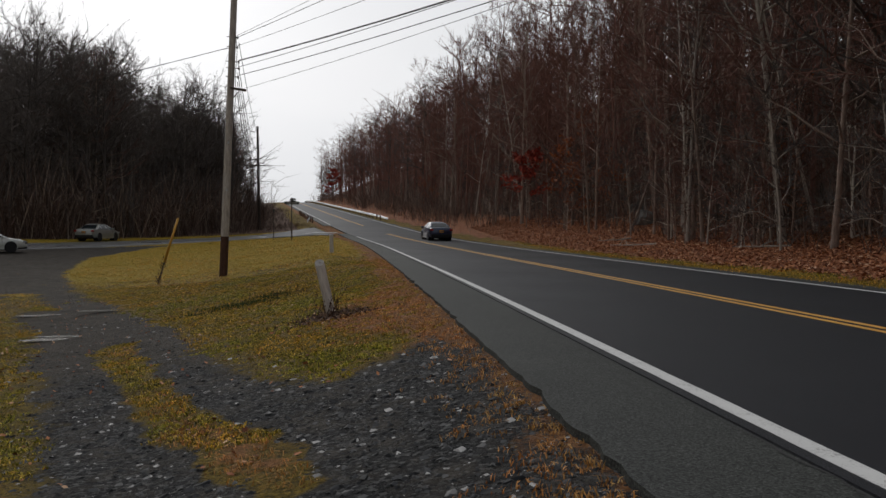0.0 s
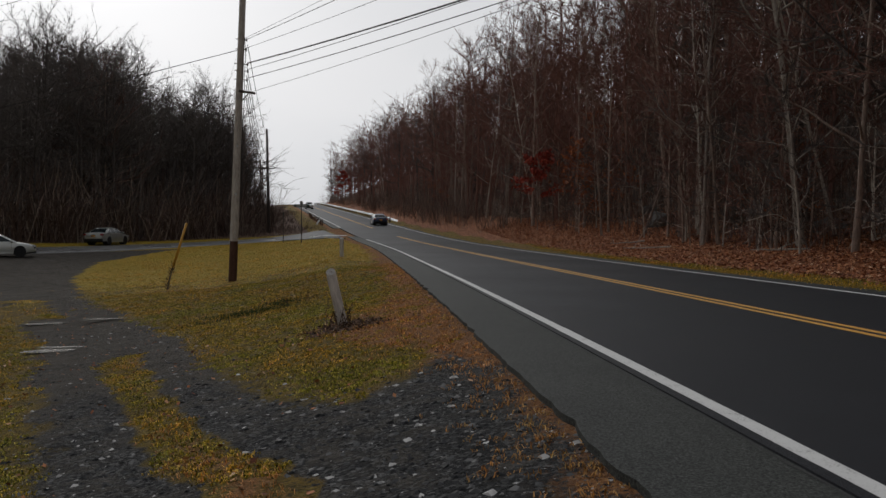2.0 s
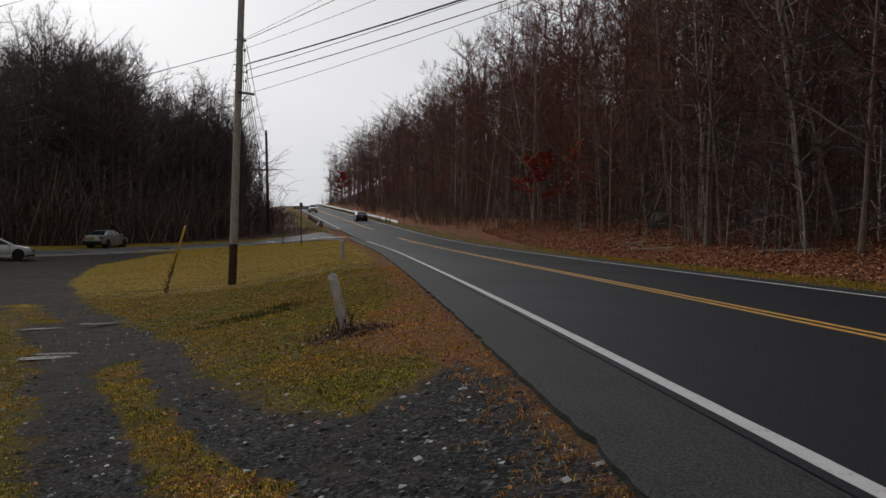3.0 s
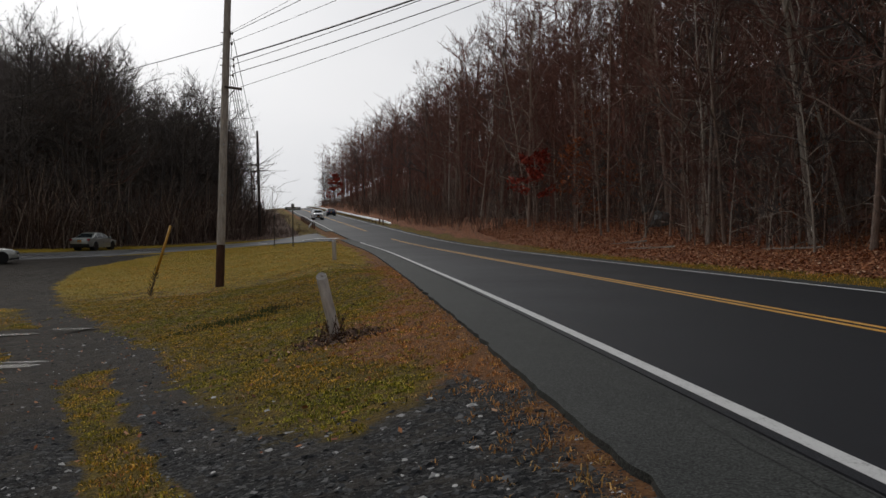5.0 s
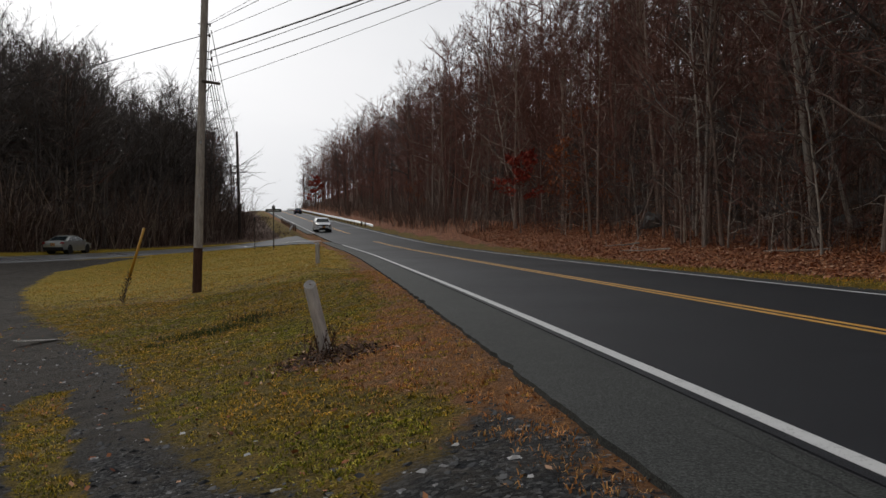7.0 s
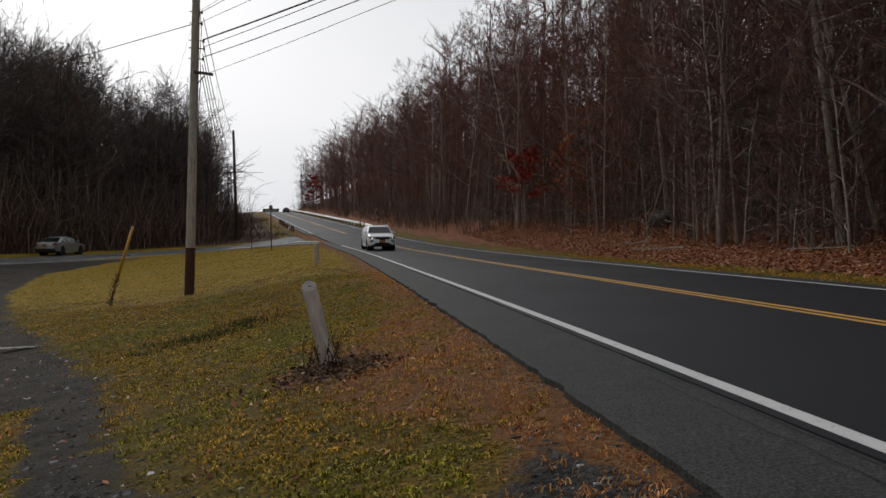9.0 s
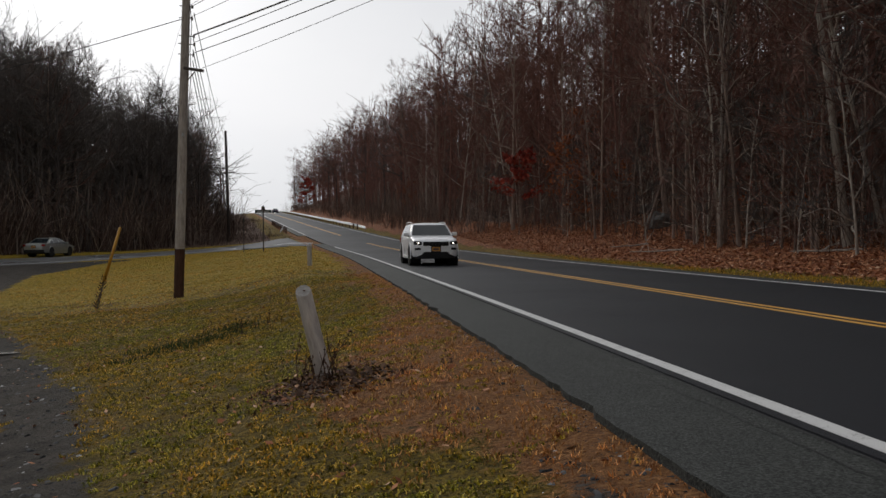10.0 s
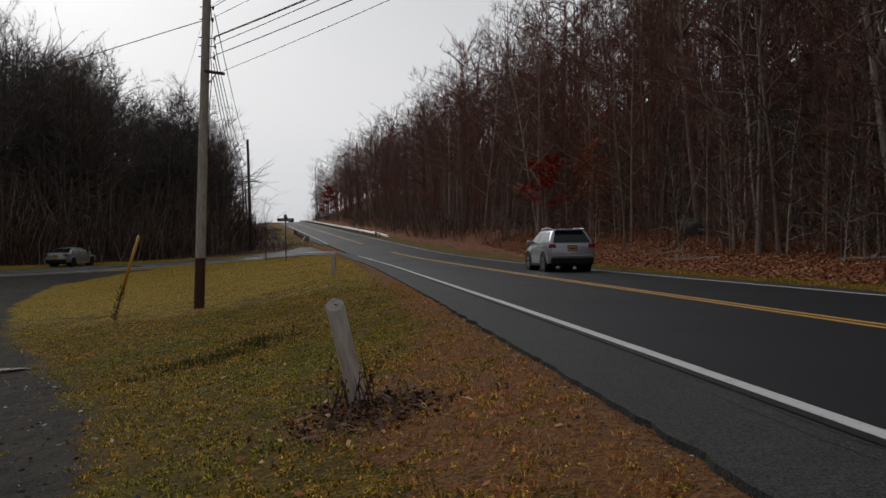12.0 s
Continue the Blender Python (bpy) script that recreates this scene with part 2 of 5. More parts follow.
GUARD_YELLOW = plain("orange_yellow_plastic", (0.42, 0.2, 0.02), (0.56, 0.3, 0.035), 0.5, 4)
SIGN_DARK = plain("dark_sign_sheet", (0.012, 0.02, 0.018), (0.03, 0.042, 0.038), 0.5, 5)
ROCK = plain("grey_rock", (0.06, 0.058, 0.055), (0.19, 0.185, 0.175), 0.9, 2.5, bumps=0.9, dist=0.08)
# dark glass; the blue of reflected sky is put into its base colour
GLASS = plain("dark_tinted_glass", (0.006, 0.011, 0.014), (0.012, 0.02, 0.024), 0.06, 2, 0, 0.3, 0)
RUBBER = plain("tyre_rubber", (0.006, 0.006, 0.006), (0.016, 0.016, 0.016), 0.85, 12, 0, 0.2)
TRIM = plain("black_plastic_trim", (0.005, 0.005, 0.006), (0.013, 0.013, 0.014), 0.6, 10, 0, 0.25)
CHROME = plain("bright_alloy", (0.45, 0.45, 0.46), (0.62, 0.62, 0.63), 0.28, 5, 0.9)
DARK_ALLOY = plain("black_alloy", (0.018, 0.018, 0.019), (0.04, 0.04, 0.042), 0.35, 5, 0.6)
PAINT_WHITE = gloss_paint("white_car_paint", (0.86, 0.87, 0.89))
PAINT_SILVER = gloss_paint("silver_car_paint", (0.36, 0.38, 0.42), 0.5)
PAINT_GREY = gloss_paint("grey_beige_car_paint", (0.28, 0.29, 0.27), 0.4)
PAINT_NAVY = gloss_paint("navy_car_paint", (0.012, 0.02, 0.06), 0.2)
PAINT_PALE = gloss_paint("pale_grey_car_paint", (0.5, 0.52, 0.5), 0.3)
LAMP_ON = glow("lit_headlamp", (1.0, 0.93, 0.8), 4.0)
LAMP_OFF = plain("clear_lamp", (0.25, 0.26, 0.27), (0.4, 0.41, 0.42), 0.15, 6)
LAMP_RED = plain("red_tail_lamp", (0.2, 0.01, 0.012), (0.3, 0.02, 0.02), 0.2, 6)
PLATE = plain("orange_plate", (0.5, 0.22, 0.03), (0.62, 0.3, 0.05), 0.5, 8)
PLATE_BAR = plain("dark_plate_bar", (0.02, 0.02, 0.05), (0.03, 0.03, 0.06), 0.5, 8)
WATER = plain("puddle_water", (0.02, 0.02, 0.018), (0.035, 0.032, 0.028), 0.19, 2, 0, 0.6, 0)
WEED = island("dark_weed", (0.0, (0.03, 0.017, 0.011)), (0.7, (0.1, 0.055, 0.034)), (1.0, (0.2, 0.12, 0.075)))
GREEN_WEED = island("green_weed", (0.0, (0.03, 0.045, 0.012)), (1.0, (0.09, 0.11, 0.03)))


# ---- geometry helpers ----
class Buf:
    """Vertices and faces of one mesh, gathered piece by piece."""

    def __init__(self):
        self.v, self.f, self.n, self.rods, self.tips = [], [], 0, [], []

    def add(self, verts, faces):
        self.v.append(np.asarray(verts, float))
        self.f.extend([tuple(i + self.n for i in f) for f in faces])
        self.n += len(verts)

    def tube(self, pts, radii, sides=6, cap=False):
        pts = np.asarray(pts, float)
        d = np.gradient(pts, axis=0) if len(pts) > 2 else np.repeat((pts[1] - pts[0])[None], 2, 0)
        d /= np.linalg.norm(d, axis=1)[:, None] + 1e-9
        ref = np.array([0, 0, 1.0]) if abs(d[0][2]) < 0.9 else np.array([1.0, 0, 0])
        a = np.cross(d, ref)
        a /= np.linalg.norm(a, axis=1)[:, None] + 1e-9
        b = np.cross(d, a)
        th = np.arange(sides) * 2 * np.pi / sides
        rings = pts[:, None] + np.asarray(radii)[:, None, None] * (np.cos(th)[None, :, None] * a[:, None] + np.sin(th)[None, :, None] * b[:, None])
        k, faces = len(pts), []
        for i in range(k - 1):
            for j in range(sides):
                j2 = (j + 1) % sides
                faces.append((i * sides + j, i * sides + j2, (i + 1) * sides + j2, (i + 1) * sides + j))
        if cap:
            faces.append(tuple(range(sides))[::-1])
            faces.append(tuple((k - 1) * sides + j for j in range(sides)))
        self.add(rings.reshape(-1, 3), faces)

    def stick(self, a, b, ra, rb):
        """A thin three-sided rod; all rods are laid down together in mesh()."""
        self.rods.append((*a, *b, ra, rb))

    def twig(self, a, b, w):
        """The finest shoots: slivers that taper to a point."""
        self.tips.append((*a, *b, w))

    def lay_rods(self):
        if self.tips:
            q = np.array(self.tips, float)
            turn = np.random.default_rng(len(q)).normal(0, 1, (len(q), 3))
            side = np.cross(q[:, 3:6] - q[:, :3], turn)
            side *= q[:, 6:7] / (np.linalg.norm(side, axis=1)[:, None] + 1e-9)
            v = np.stack([q[:, :3] - side, q[:, :3] + side, q[:, 3:6]], 1).reshape(-1, 3)
            self.f.extend((self.n + np.arange(len(q))[:, None] * 3 + [0, 1, 2]).tolist())
            self.v.append(v)
            self.n += len(v)
            self.tips = []
        if not self.rods:
            return
        q = np.array(self.rods, float)
        p0, p1 = q[:, :3], q[:, 3:6]
        d = p1 - p0
        d /= np.linalg.norm(d, axis=1)[:, None] + 1e-9
        ref = np.where(np.abs(d[:, 2:3]) < 0.9, [[0, 0, 1.0]], [[1.0, 0, 0]])
        a = np.cross(d, ref)
        a /= np.linalg.norm(a, axis=1)[:, None] + 1e-9
        b = np.cross(d, a)
        ring = [math.cos(t) * a + math.sin(t) * b for t in (0.0, 2.0944, 4.1888)]
        v = np.stack([p0 + q[:, 6:7] * k for k in ring] + [p1 + q[:, 7:8] * k for k in ring], 1).reshape(-1, 3)
        i = self.n + np.arange(len(q))[:, None] * 6
        self.f.extend(np.concatenate([i + f for f in ([0, 1, 4, 3], [1, 2, 5, 4], [2, 0, 3, 5])]).tolist())
        self.v.append(v)
        self.n += len(v)
        self.rods = []

    def box(self, c, s, bevel=0.0, turn=None):
        """A box with chamfered edges."""
        c, h = np.asarray(c, float), np.asarray(s, float) / 2
        bv = min(bevel, *(h * 0.9)) if bevel else 0
        bm = bmesh.new()
        bmesh.ops.create_cube(bm, size=1.0)
        for v in bm.verts:
            v.co = Vector(v.co[i] * 2 * h[i] for i in range(3))
        if bv:
            bmesh.ops.bevel(bm, geom=list(bm.edges), offset=bv, segments=2, affect='EDGES', profile=0.6)
        bm.verts.index_update()
        vs = np.array([v.co[:] for v in bm.verts])
        if turn is not None:
            vs = vs @ np.array(turn.to_3x3()).T
        self.add(vs + c, [tuple(v.index for v in f.verts) for f in bm.faces])
        bm.free()

    def lathe(self, profile, sides=28, axis='x', centre=(0, 0, 0)):
        """Turns (along, radius) pairs round an axis."""
        th = np.arange(sides) * 2 * np.pi / sides
        vs = []
        for a, r in profile:
            for t in th:
                p = (a, r * math.cos(t), r * math.sin(t))
                vs.append(p if axis == 'x' else (p[1], p[2], p[0]))
        k, faces = len(profile), []
        for i in range(k - 1):
            for j in range(sides):
                j2 = (j + 1) % sides
                faces.append((i * sides + j, (i + 1) * sides + j, (i + 1) * sides + j2, i * sides + j2))
        self.add(np.array(vs) + np.asarray(centre, float), faces)

    def loft(self, sections, close=False, caps=True):
        """Skins equal-length sections of points."""
        k, m = len(sections), len(sections[0])
        faces = []
        for i in range(k - 1):
            for j in range(m if close else m - 1):
                j2 = (j + 1) % m
                faces.append((i * m + j, i * m + j2, (i + 1) * m + j2, (i + 1) * m + j))
        if caps:
            faces.append(tuple(range(m))[::-1])
            faces.append(tuple((k - 1) * m + j for j in range(m)))
        self.add(np.array(sections, float).reshape(-1, 3), faces)

    def mesh(self, name, material, smooth_faces=False):
        self.lay_rods()
        me = bpy.data.meshes.new(name)
        me.from_pydata(np.concatenate(self.v).tolist() if self.v else [], [], self.f)
        me.materials.append(material)
        if smooth_faces:
            me.polygons.foreach_set("use_smooth", [True] * len(me.polygons))
        me.update()
        return me


def part(name, buf, material, parent=None, label="", smooth_faces=False, at=None):
    ob = new(name, buf.mesh(name, material, smooth_faces))
    if parent is not None:
        ob.parent = parent
    if at is not None:
        ob.matrix_basis = at
    return tagged(ob, label)


def thing(name, m, label, category, group="", kind=""):
    ob = new(name)
    ob.empty_display_size = 0.2
    ob.matrix_basis = m
    return tagged(ob, label, category, group, kind)


def crisp(ob, angle=35):
    """Smooth shading with sharp edges kept past an angle."""
    me = ob.data
    me.polygons.foreach_set("use_smooth", [True] * len(me.polygons))
    bm = bmesh.new()
    bm.from_mesh(me)
    bmesh.ops.recalc_face_normals(bm, faces=bm.faces)
    for e in bm.edges:
        e.smooth = len(e.link_faces) == 2 and e.calc_face_angle(0) < radians(angle)
    bm.to_mesh(me)
    bm.free()
    return ob


rng = np.random.default_rng(7)


# ---- lie of the land ----

def softplus(v, w):
    """A smooth ramp: 0 before nought, v after it."""
    v = np.asarray(v, float) / w
    return w * np.where(v > 30, v, np.log1p(np.exp(np.minimum(v, 30))))


def smooth(v, a, b):
    """0 before a, 1 after b, smooth between."""
    s = np.clip((np.asarray(v, float) - a) / (b - a), 0, 1)
    return s * s * (3 - 2 * s)


def road_x(y):
    """The main road's centre line: straight, then bending gently to the left."""
    y = np.minimum(y, 900)
    return 6.08 - 0.018 * softplus(y - 18, 5) - 0.093 * softplus(y - 61, 6)


def road_z(y):
    """The main road's height: level, then a long climb to a crest."""
    return 0.0437 * (softplus(np.minimum(y, 2000) - 71, 10) - softplus(np.minimum(y, 2000) - 330, 20) * 1.35)


def ground_z(x, y):
    """The ground: falling away left of the road, a wooded bank on its right."""
    x, y = np.asarray(x, float), np.asarray(y, float)
    u = x - road_x(y)
    zr = road_z(y)
    l = np.maximum(-4.72 - u, 0)
    berm = 2.2 * smooth(y, 22, 34)
    amp = 1.5 - 0.7 * smooth(y, 30, 75)
    left = -amp * (1 - np.exp(-np.maximum(l - berm, 0) / 6.0))
    left += 0.16 * np.exp(-((x + 0.3) / 1.0) ** 2 - ((y - 14.6) / 3.0) ** 2)
    # added rise: closes off sky and light between the left wood's trunks
    sky_block_hill = 0.36 * softplus(l - 36, 6)
    sky_block_hill = np.minimum(sky_block_hill, 26 + 0 * l)
    behind = y - np.interp(x, [-110, -75, -45, -30, -22, -14, -9], [30, 48, 62, 76, 86, 99, 116])
    sky_block_hill = np.maximum(sky_block_hill, np.minimum(0.3 * softplus(behind - 20, 5), 11) * smooth(l, 13, 24))
    r = np.maximum(u - 4.4, 0)
    right = (0.07 + 0.1 * smooth(y, 42, 58)) * np.minimum(r, 7) + 0.42 * softplus(r - 7.5, 1.5)
    right = np.minimum(right, 22 + 0.1 * r)
    return zr - 0.07 * smooth(np.abs(u + 0.2), 4.9, 4.2) - 0.03 + left + sky_block_hill + right


# ---- ground, roads, markings ----
DRIVE_R = [(-3.2, -12.0), (1.25, 3.0), (1.3, 8.0), (1.2, 10.2), (0.95, 10.9), (0.6, 10.3), (0.25, 9.3), (0.0, 8.8), (-0.35, 9.0), (-0.85, 10.0), (-1.6, 11.5), (-2.3, 13.7), (-3.3, 17.3), (-6.3, 24.8), (-9.2, 31.0), (-14.3, 45.6), (-16.5, 57.0), (-14.5, 74.0)]
DRIVE_L = [(-6.0, -12.0), (-2.0, 3.0), (-2.2, 6.6), (-2.9, 8.9), (-4.1, 12.0), (-6.4, 18.3), (-9.2, 25.6), (-13.0, 33.0), (-19.2, 48.0), (-27.0, 58.0), (-30.0, 60.0)]
SIDE = [(-75.0, 20.0), (-45.0, 48.0), (-31.0, 60.5), (-24.6, 67.6), (-20.2, 74.4), (-16.6, 80.2), (-12.6, 84.4), (-8.0, 86.6), (-2.4, 87.3)]


def inside(x, y, poly):
    """Whether points lie in a polygon."""
    hit = np.zeros(np.shape(x), bool)
    for (x0, y0), (x1, y1) in zip(poly, poly[1:] + poly[:1]):
        cross = ((y0 > y) != (y1 > y)) & (x < (x1 - x0) * (y - y0) / (y1 - y0 + 1e-12) + x0)
        hit ^= cross
    return hit


def to_line(x, y, line):
    """Distance to a polyline."""
    best = np.full(np.shape(x), 1e9)
    for (x0, y0), (x1, y1) in zip(line, line[1:]):
        dx, dy = x1 - x0, y1 - y0
        t = np.clip(((x - x0) * dx + (y - y0) * dy) / (dx * dx + dy * dy), 0, 1)
        best = np.minimum(best, np.hypot(x - x0 - t * dx, y - y0 - t * dy))
    return best


DRIVE = DRIVE_R + DRIVE_L[::-1]
STRIP = [(-4.1, 16.2), (-3.1, 12.8), (-2.2, 10.4), (-1.5, 8.4), (-0.75, 6.8), (-0.3, 5.6)]


def soft_in(x, y, poly, w):
    d = to_line(x, y, poly + poly[:1])
    return np.clip(0.5 + np.where(inside(x, y, poly), d, -d) / w, 0, 1)


def blob(x, y, cx, cy, rx, ry, turn=0.0):
    c, s = math.cos(turn), math.sin(turn)
    dx, dy = x - cx, y - cy
    return np.clip(1.4 - np.hypot((dx * c + dy * s) / rx, (-dx * s + dy * c) / ry), 0, 1)


def ragged(x, y):
    """An uneven field about nought that frays the borders of the cover."""
    f = 0.0
    for k, (s, turn, w) in enumerate(((0.9, 0.4, 0.5), (1.7, 1.9, 0.4), (3.3, 0.9, 0.34), (5.9, 2.6, 0.28), (10.3, 1.4, 0.22))):
        a, b = x * math.cos(turn) + y * math.sin(turn), -x * math.sin(turn) + y * math.cos(turn)
        f = f + w * np.sin(s * a + 1.3 * np.sin(0.7 * s * b + k)) * np.cos(s * 0.8 * b + 1.1 * np.sin(0.9 * s * a + 2 * k))
    return f


def zones(x, y):
    """How far each kind of cover holds at a place."""
    rag = ragged(x, y)
    u = x - road_x(y)
    l, r = -4.8 - u, u - 4.4
    drive = np.clip(soft_in(x, y, DRIVE, 1.0) + 0.3 * rag, 0, 1)
    strip = np.clip(1.25 - to_line(x, y, STRIP) / 0.28 + 0.75 * rag, 0, 1)
    strip = np.maximum(strip, np.clip(1.2 - to_line(x, y, [(-8.6, 25.8), (-11.5, 32.0)]) / 0.5 + 0.7 * rag, 0, 1))
    gravel = np.clip(drive - 1.3 * strip, 0, 1) * (1 - 0.75 * smooth(y, 9, 14))
    mud = np.clip(drive - 1.2 * strip, 0, 1) * smooth(y, 8, 11)
    near_edge = np.clip(1.15 - l / (1.05 + 0.75 * np.exp(-((y - 14.5) / 3.5) ** 2)) + 0.35 * rag, 0, 1) * (l > -1)
    dry = np.maximum(near_edge, strip * (0.5 - 0.4 * smooth(y, 8, 11)))
    dry = np.maximum(dry, np.clip(0.95 * blob(x, y, 0.5, 13.6, 1.0, 2.6) + 0.3 * rag * (np.hypot(x - 0.5, (y - 13.6) * 0.4) < 1.5), 0, 1))
    litter = np.maximum(np.clip((r - 0.9) / 0.8 + 0.3 * rag, 0, 1) * (r > 0.4), np.clip(blob(x, y, -0.4, 14.6, 0.6, 0.8) + 0.5 * rag, 0, 1) * (np.hypot(x + 0.4, y - 14.6) < 1.3) * 0.9)
    forest = np.clip((r - 6.6) / 2.5, 0, 1)
    side = to_line(x, y, SIDE)
    wood_left = (l > 3) * np.clip((side - 6.5) / 3, 0, 1) * ((y - 60 > (x + 40) * 0.9) & (y > 30))
    forest = np.maximum(forest, wood_left)
    far_left = np.clip((l - 3.5) / 3, 0, 1) * np.clip((y - 97) / 6, 0, 1)
    forest = np.maximum(forest, far_left)
    verge = np.clip(1.5 - np.abs(side - 5.6) / 1.6, 0, 1) * (y > 70)
    forest = forest * (1 - verge)
    # where the lawn colour is yellower and lightened as if lit
    yellow_lit = np.maximum((smooth(y, 13, 48) * 0.75 + 0.2 * rag * smooth(y, 13, 20)) * (u < 0) * (y < 88), verge * 0.7)
    return dict(yellow_lit=np.clip(yellow_lit, 0, 1), dry=dry, gravel=gravel, mud=mud * 0.9, litter=litter, forest=forest)


def axis_of(*spans):
    out = []
    for a, b, step in spans:
        out.extend(np.arange(a, b, step).tolist())
    return np.array(out + [spans[-1][1]])


gx = axis_of((-2600, -300, 230), (-300, -80, 20), (-80, -20, 2.5), (-20, -9, 0.6), (-9, 1.8, 0.14), (1.8, 10, 1.2), (10, 26, 0.5), (26, 60, 2), (60, 300, 20), (300, 2600, 230))
gy = axis_of((-2600, -300, 230), (-300, -20, 20), (-20, 3, 1.0), (3, 24, 0.16), (24, 60, 0.5), (60, 140, 1.5), (140, 420, 6), (420, 1000, 40), (1000, 2600, 200))
GX, GY = np.meshgrid(gx, gy)
rough_z = np.array([[noise.noise(Vector((a * 1.3, b * 1.3, 0))) * 0.035 + noise.noise(Vector((a * 0.3, b * 0.3, 5))) * 0.08 if -20 < a < 40 and 3 < b < 80 else 0.0 for a in gx] for b in gy])
U = GX - road_x(GY)
off_road = smooth(np.abs(U + 0.2), 4.9, 5.6)
zone = zones(GX, GY)
ruts = -0.05 * np.exp(-((to_line(GX, GY, [(-1.2, 5), (-2.2, 10), (-3.9, 15.5), (-6.2, 21.5), (-11, 32)]) - 0.0) / 0.35) ** 2)
GZ = ground_z(GX, GY) + rough_z * off_road + ruts
nx, ny = len(gx), len(gy)
idx = np.arange(nx * ny).reshape(ny, nx)
quads = np.stack([idx[:-1, :-1], idx[:-1, 1:], idx[1:, 1:], idx[1:, :-1]], -1).reshape(-1, 4)
me = bpy.data.meshes.new("ground")
me.from_pydata(np.stack([GX, GY, GZ], -1).reshape(-1, 3).tolist(), [], quads.tolist())
for key, value in zone.items():
    me.attributes.new(key, 'FLOAT', 'POINT').data.foreach_set("value", value.astype(np.float32).ravel())
me.polygons.foreach_set("use_smooth", [True] * len(me.polygons))
me.materials.append(GROUND)
tagged(new("ground", me), "roadside ground with lawn, gravel drive, fallen leaves and forest floor", "ground", kind="structure")


def surface_z(x, y):
    """The height of the built ground sheet."""
    i = np.clip(np.searchsorted(gx, x) - 1, 0, nx - 2)
    j = np.clip(np.searchsorted(gy, y) - 1, 0, ny - 2)
    fx, fy = (x - gx[i]) / (gx[i + 1] - gx[i]), (y - gy[j]) / (gy[j + 1] - gy[j])
    return (GZ[j, i] * (1 - fx) + GZ[j, i + 1] * fx) * (1 - fy) + (GZ[j + 1, i] * (1 - fx) + GZ[j + 1, i + 1] * fx) * fy


road_ys = axis_of((-60, 0, 5), (0, 40, 0.5), (40, 150, 2), (150, 420, 5), (420, 700, 20))


def ribbon(name, u0, u1, lift, thick, material, ys, wobble=(0.0, 0.0), label="", category="", cuts=1):
    """A strip that follows the main road between two offsets from its centre."""
    buf, rows = Buf(), []
    for y in ys:
        cx, cz = float(road_x(y)), float(road_z(y))
        w0 = wobble[0] * (noise.noise(Vector((y * 1.9, 3.1, 0))) + 0.6 * noise.noise(Vector((y * 6.0, 9.1, 0))))
        w1 = wobble[1] * (noise.noise(Vector((y * 1.9, 7.7, 0))) + 0.6 * noise.noise(Vector((y * 6.0, 1.1, 0))))
        a, b = cx + u0 + w0, cx + u1 + w1
        top = [(a + (b - a) * k / cuts, y, cz + lift) for k in range(cuts + 1)]
        rows.append([(a, y, cz + lift - thick)] + top + [(b, y, cz + lift - thick)])
    buf.loft(rows, caps=False)
    return tagged(part(name, buf, material), label, category, kind="structure")


ribbon("road", -3.8, 4.1, 0.0, 0.12, ASPHALT, road_ys, (0.0, 0.0), "dark asphalt two-lane country road, slightly damp", "road", cuts=4)
ribbon("shoulder", -4.75, -3.802, -0.012, 0.16, SHOULDER, axis_of((-60, 0, 3), (0, 60, 0.2), (60, 84, 1)), (0.07, 0.0), "worn asphalt shoulder with a crumbling edge", "shoulder", cuts=2)
ribbon("shoulder", 4.102, 4.75, -0.012, 0.16, SHOULDER, axis_of((-60, 0, 3), (0, 60, 0.5), (60, 420, 4)), (0.0, 0.08), "narrow asphalt shoulder along the wooded bank", "shoulder")
ribbon("shoulder", -4.6, -3.802, -0.012, 0.16, SHOULDER, axis_of((104, 420, 4)), (0.06, 0.0), "narrow asphalt shoulder on the climb", "shoulder")
line_ys = axis_of((-60, 0, 4), (0, 45, 0.4), (45, 77, 2))
ribbon("edge_line", -3.715, -3.585, 0.004, 0.003, WHITE_LINE, line_ys, (0.006, 0.006), "solid white edge line", "road marking")
ribbon("edge_line", -3.715, -3.585, 0.004, 0.003, WHITE_LINE, axis_of((106, 420, 4)), (0, 0), "solid white edge line past the junction", "road marking")
ribbon("edge_line", 3.655, 3.785, 0.004, 0.003, WHITE_LINE, axis_of((-60, 0, 4), (0, 45, 0.4), (45, 420, 3)), (0.006, 0.006), "solid white edge line on the bank side", "road marking")
for u0 in (-0.17, 0.06):
    ribbon("centre_line", u0, u0 + 0.11, 0.004, 0.003, YELLOW_LINE, axis_of((-60, 0, 4), (0, 45, 0.4), (45, 84, 2)), (0.005, 0.005), "solid yellow centre line of a double pair", "road marking")
    ribbon("centre_line", u0, u0 + 0.11, 0.004, 0.003, YELLOW_LINE, axis_of((104, 420, 4)), (0.0, 0.0), "solid yellow centre line of a double pair past the junction", "road marking")


def crack(u, y0, y1, w):
    pts, buf = axis_of((y0, y1, 0.12)), Buf()
    rows = []
    for y in pts:
        x = float(road_x(y)) + u + 0.035 * noise.noise(Vector((y * 2.2, u, 0))) + 0.02 * noise.noise(Vector((y * 9, u, 2)))
        ww = w * (0.6 + 0.7 * abs(noise.noise(Vector((y * 3, u, 4)))))
        rows.append([(x - ww, y, float(road_z(y)) - 0.008), (x + ww, y, float(road_z(y)) - 0.008)])
    buf.loft(rows, caps=False)
    tagged(part("road_crack", buf, TAR), "dark crack running along the edge line", "crack", kind="structure")


crack(-3.83, 2.0, 40.0, 0.012)
crack(-4.0, 6.0, 22.0, 0.006)


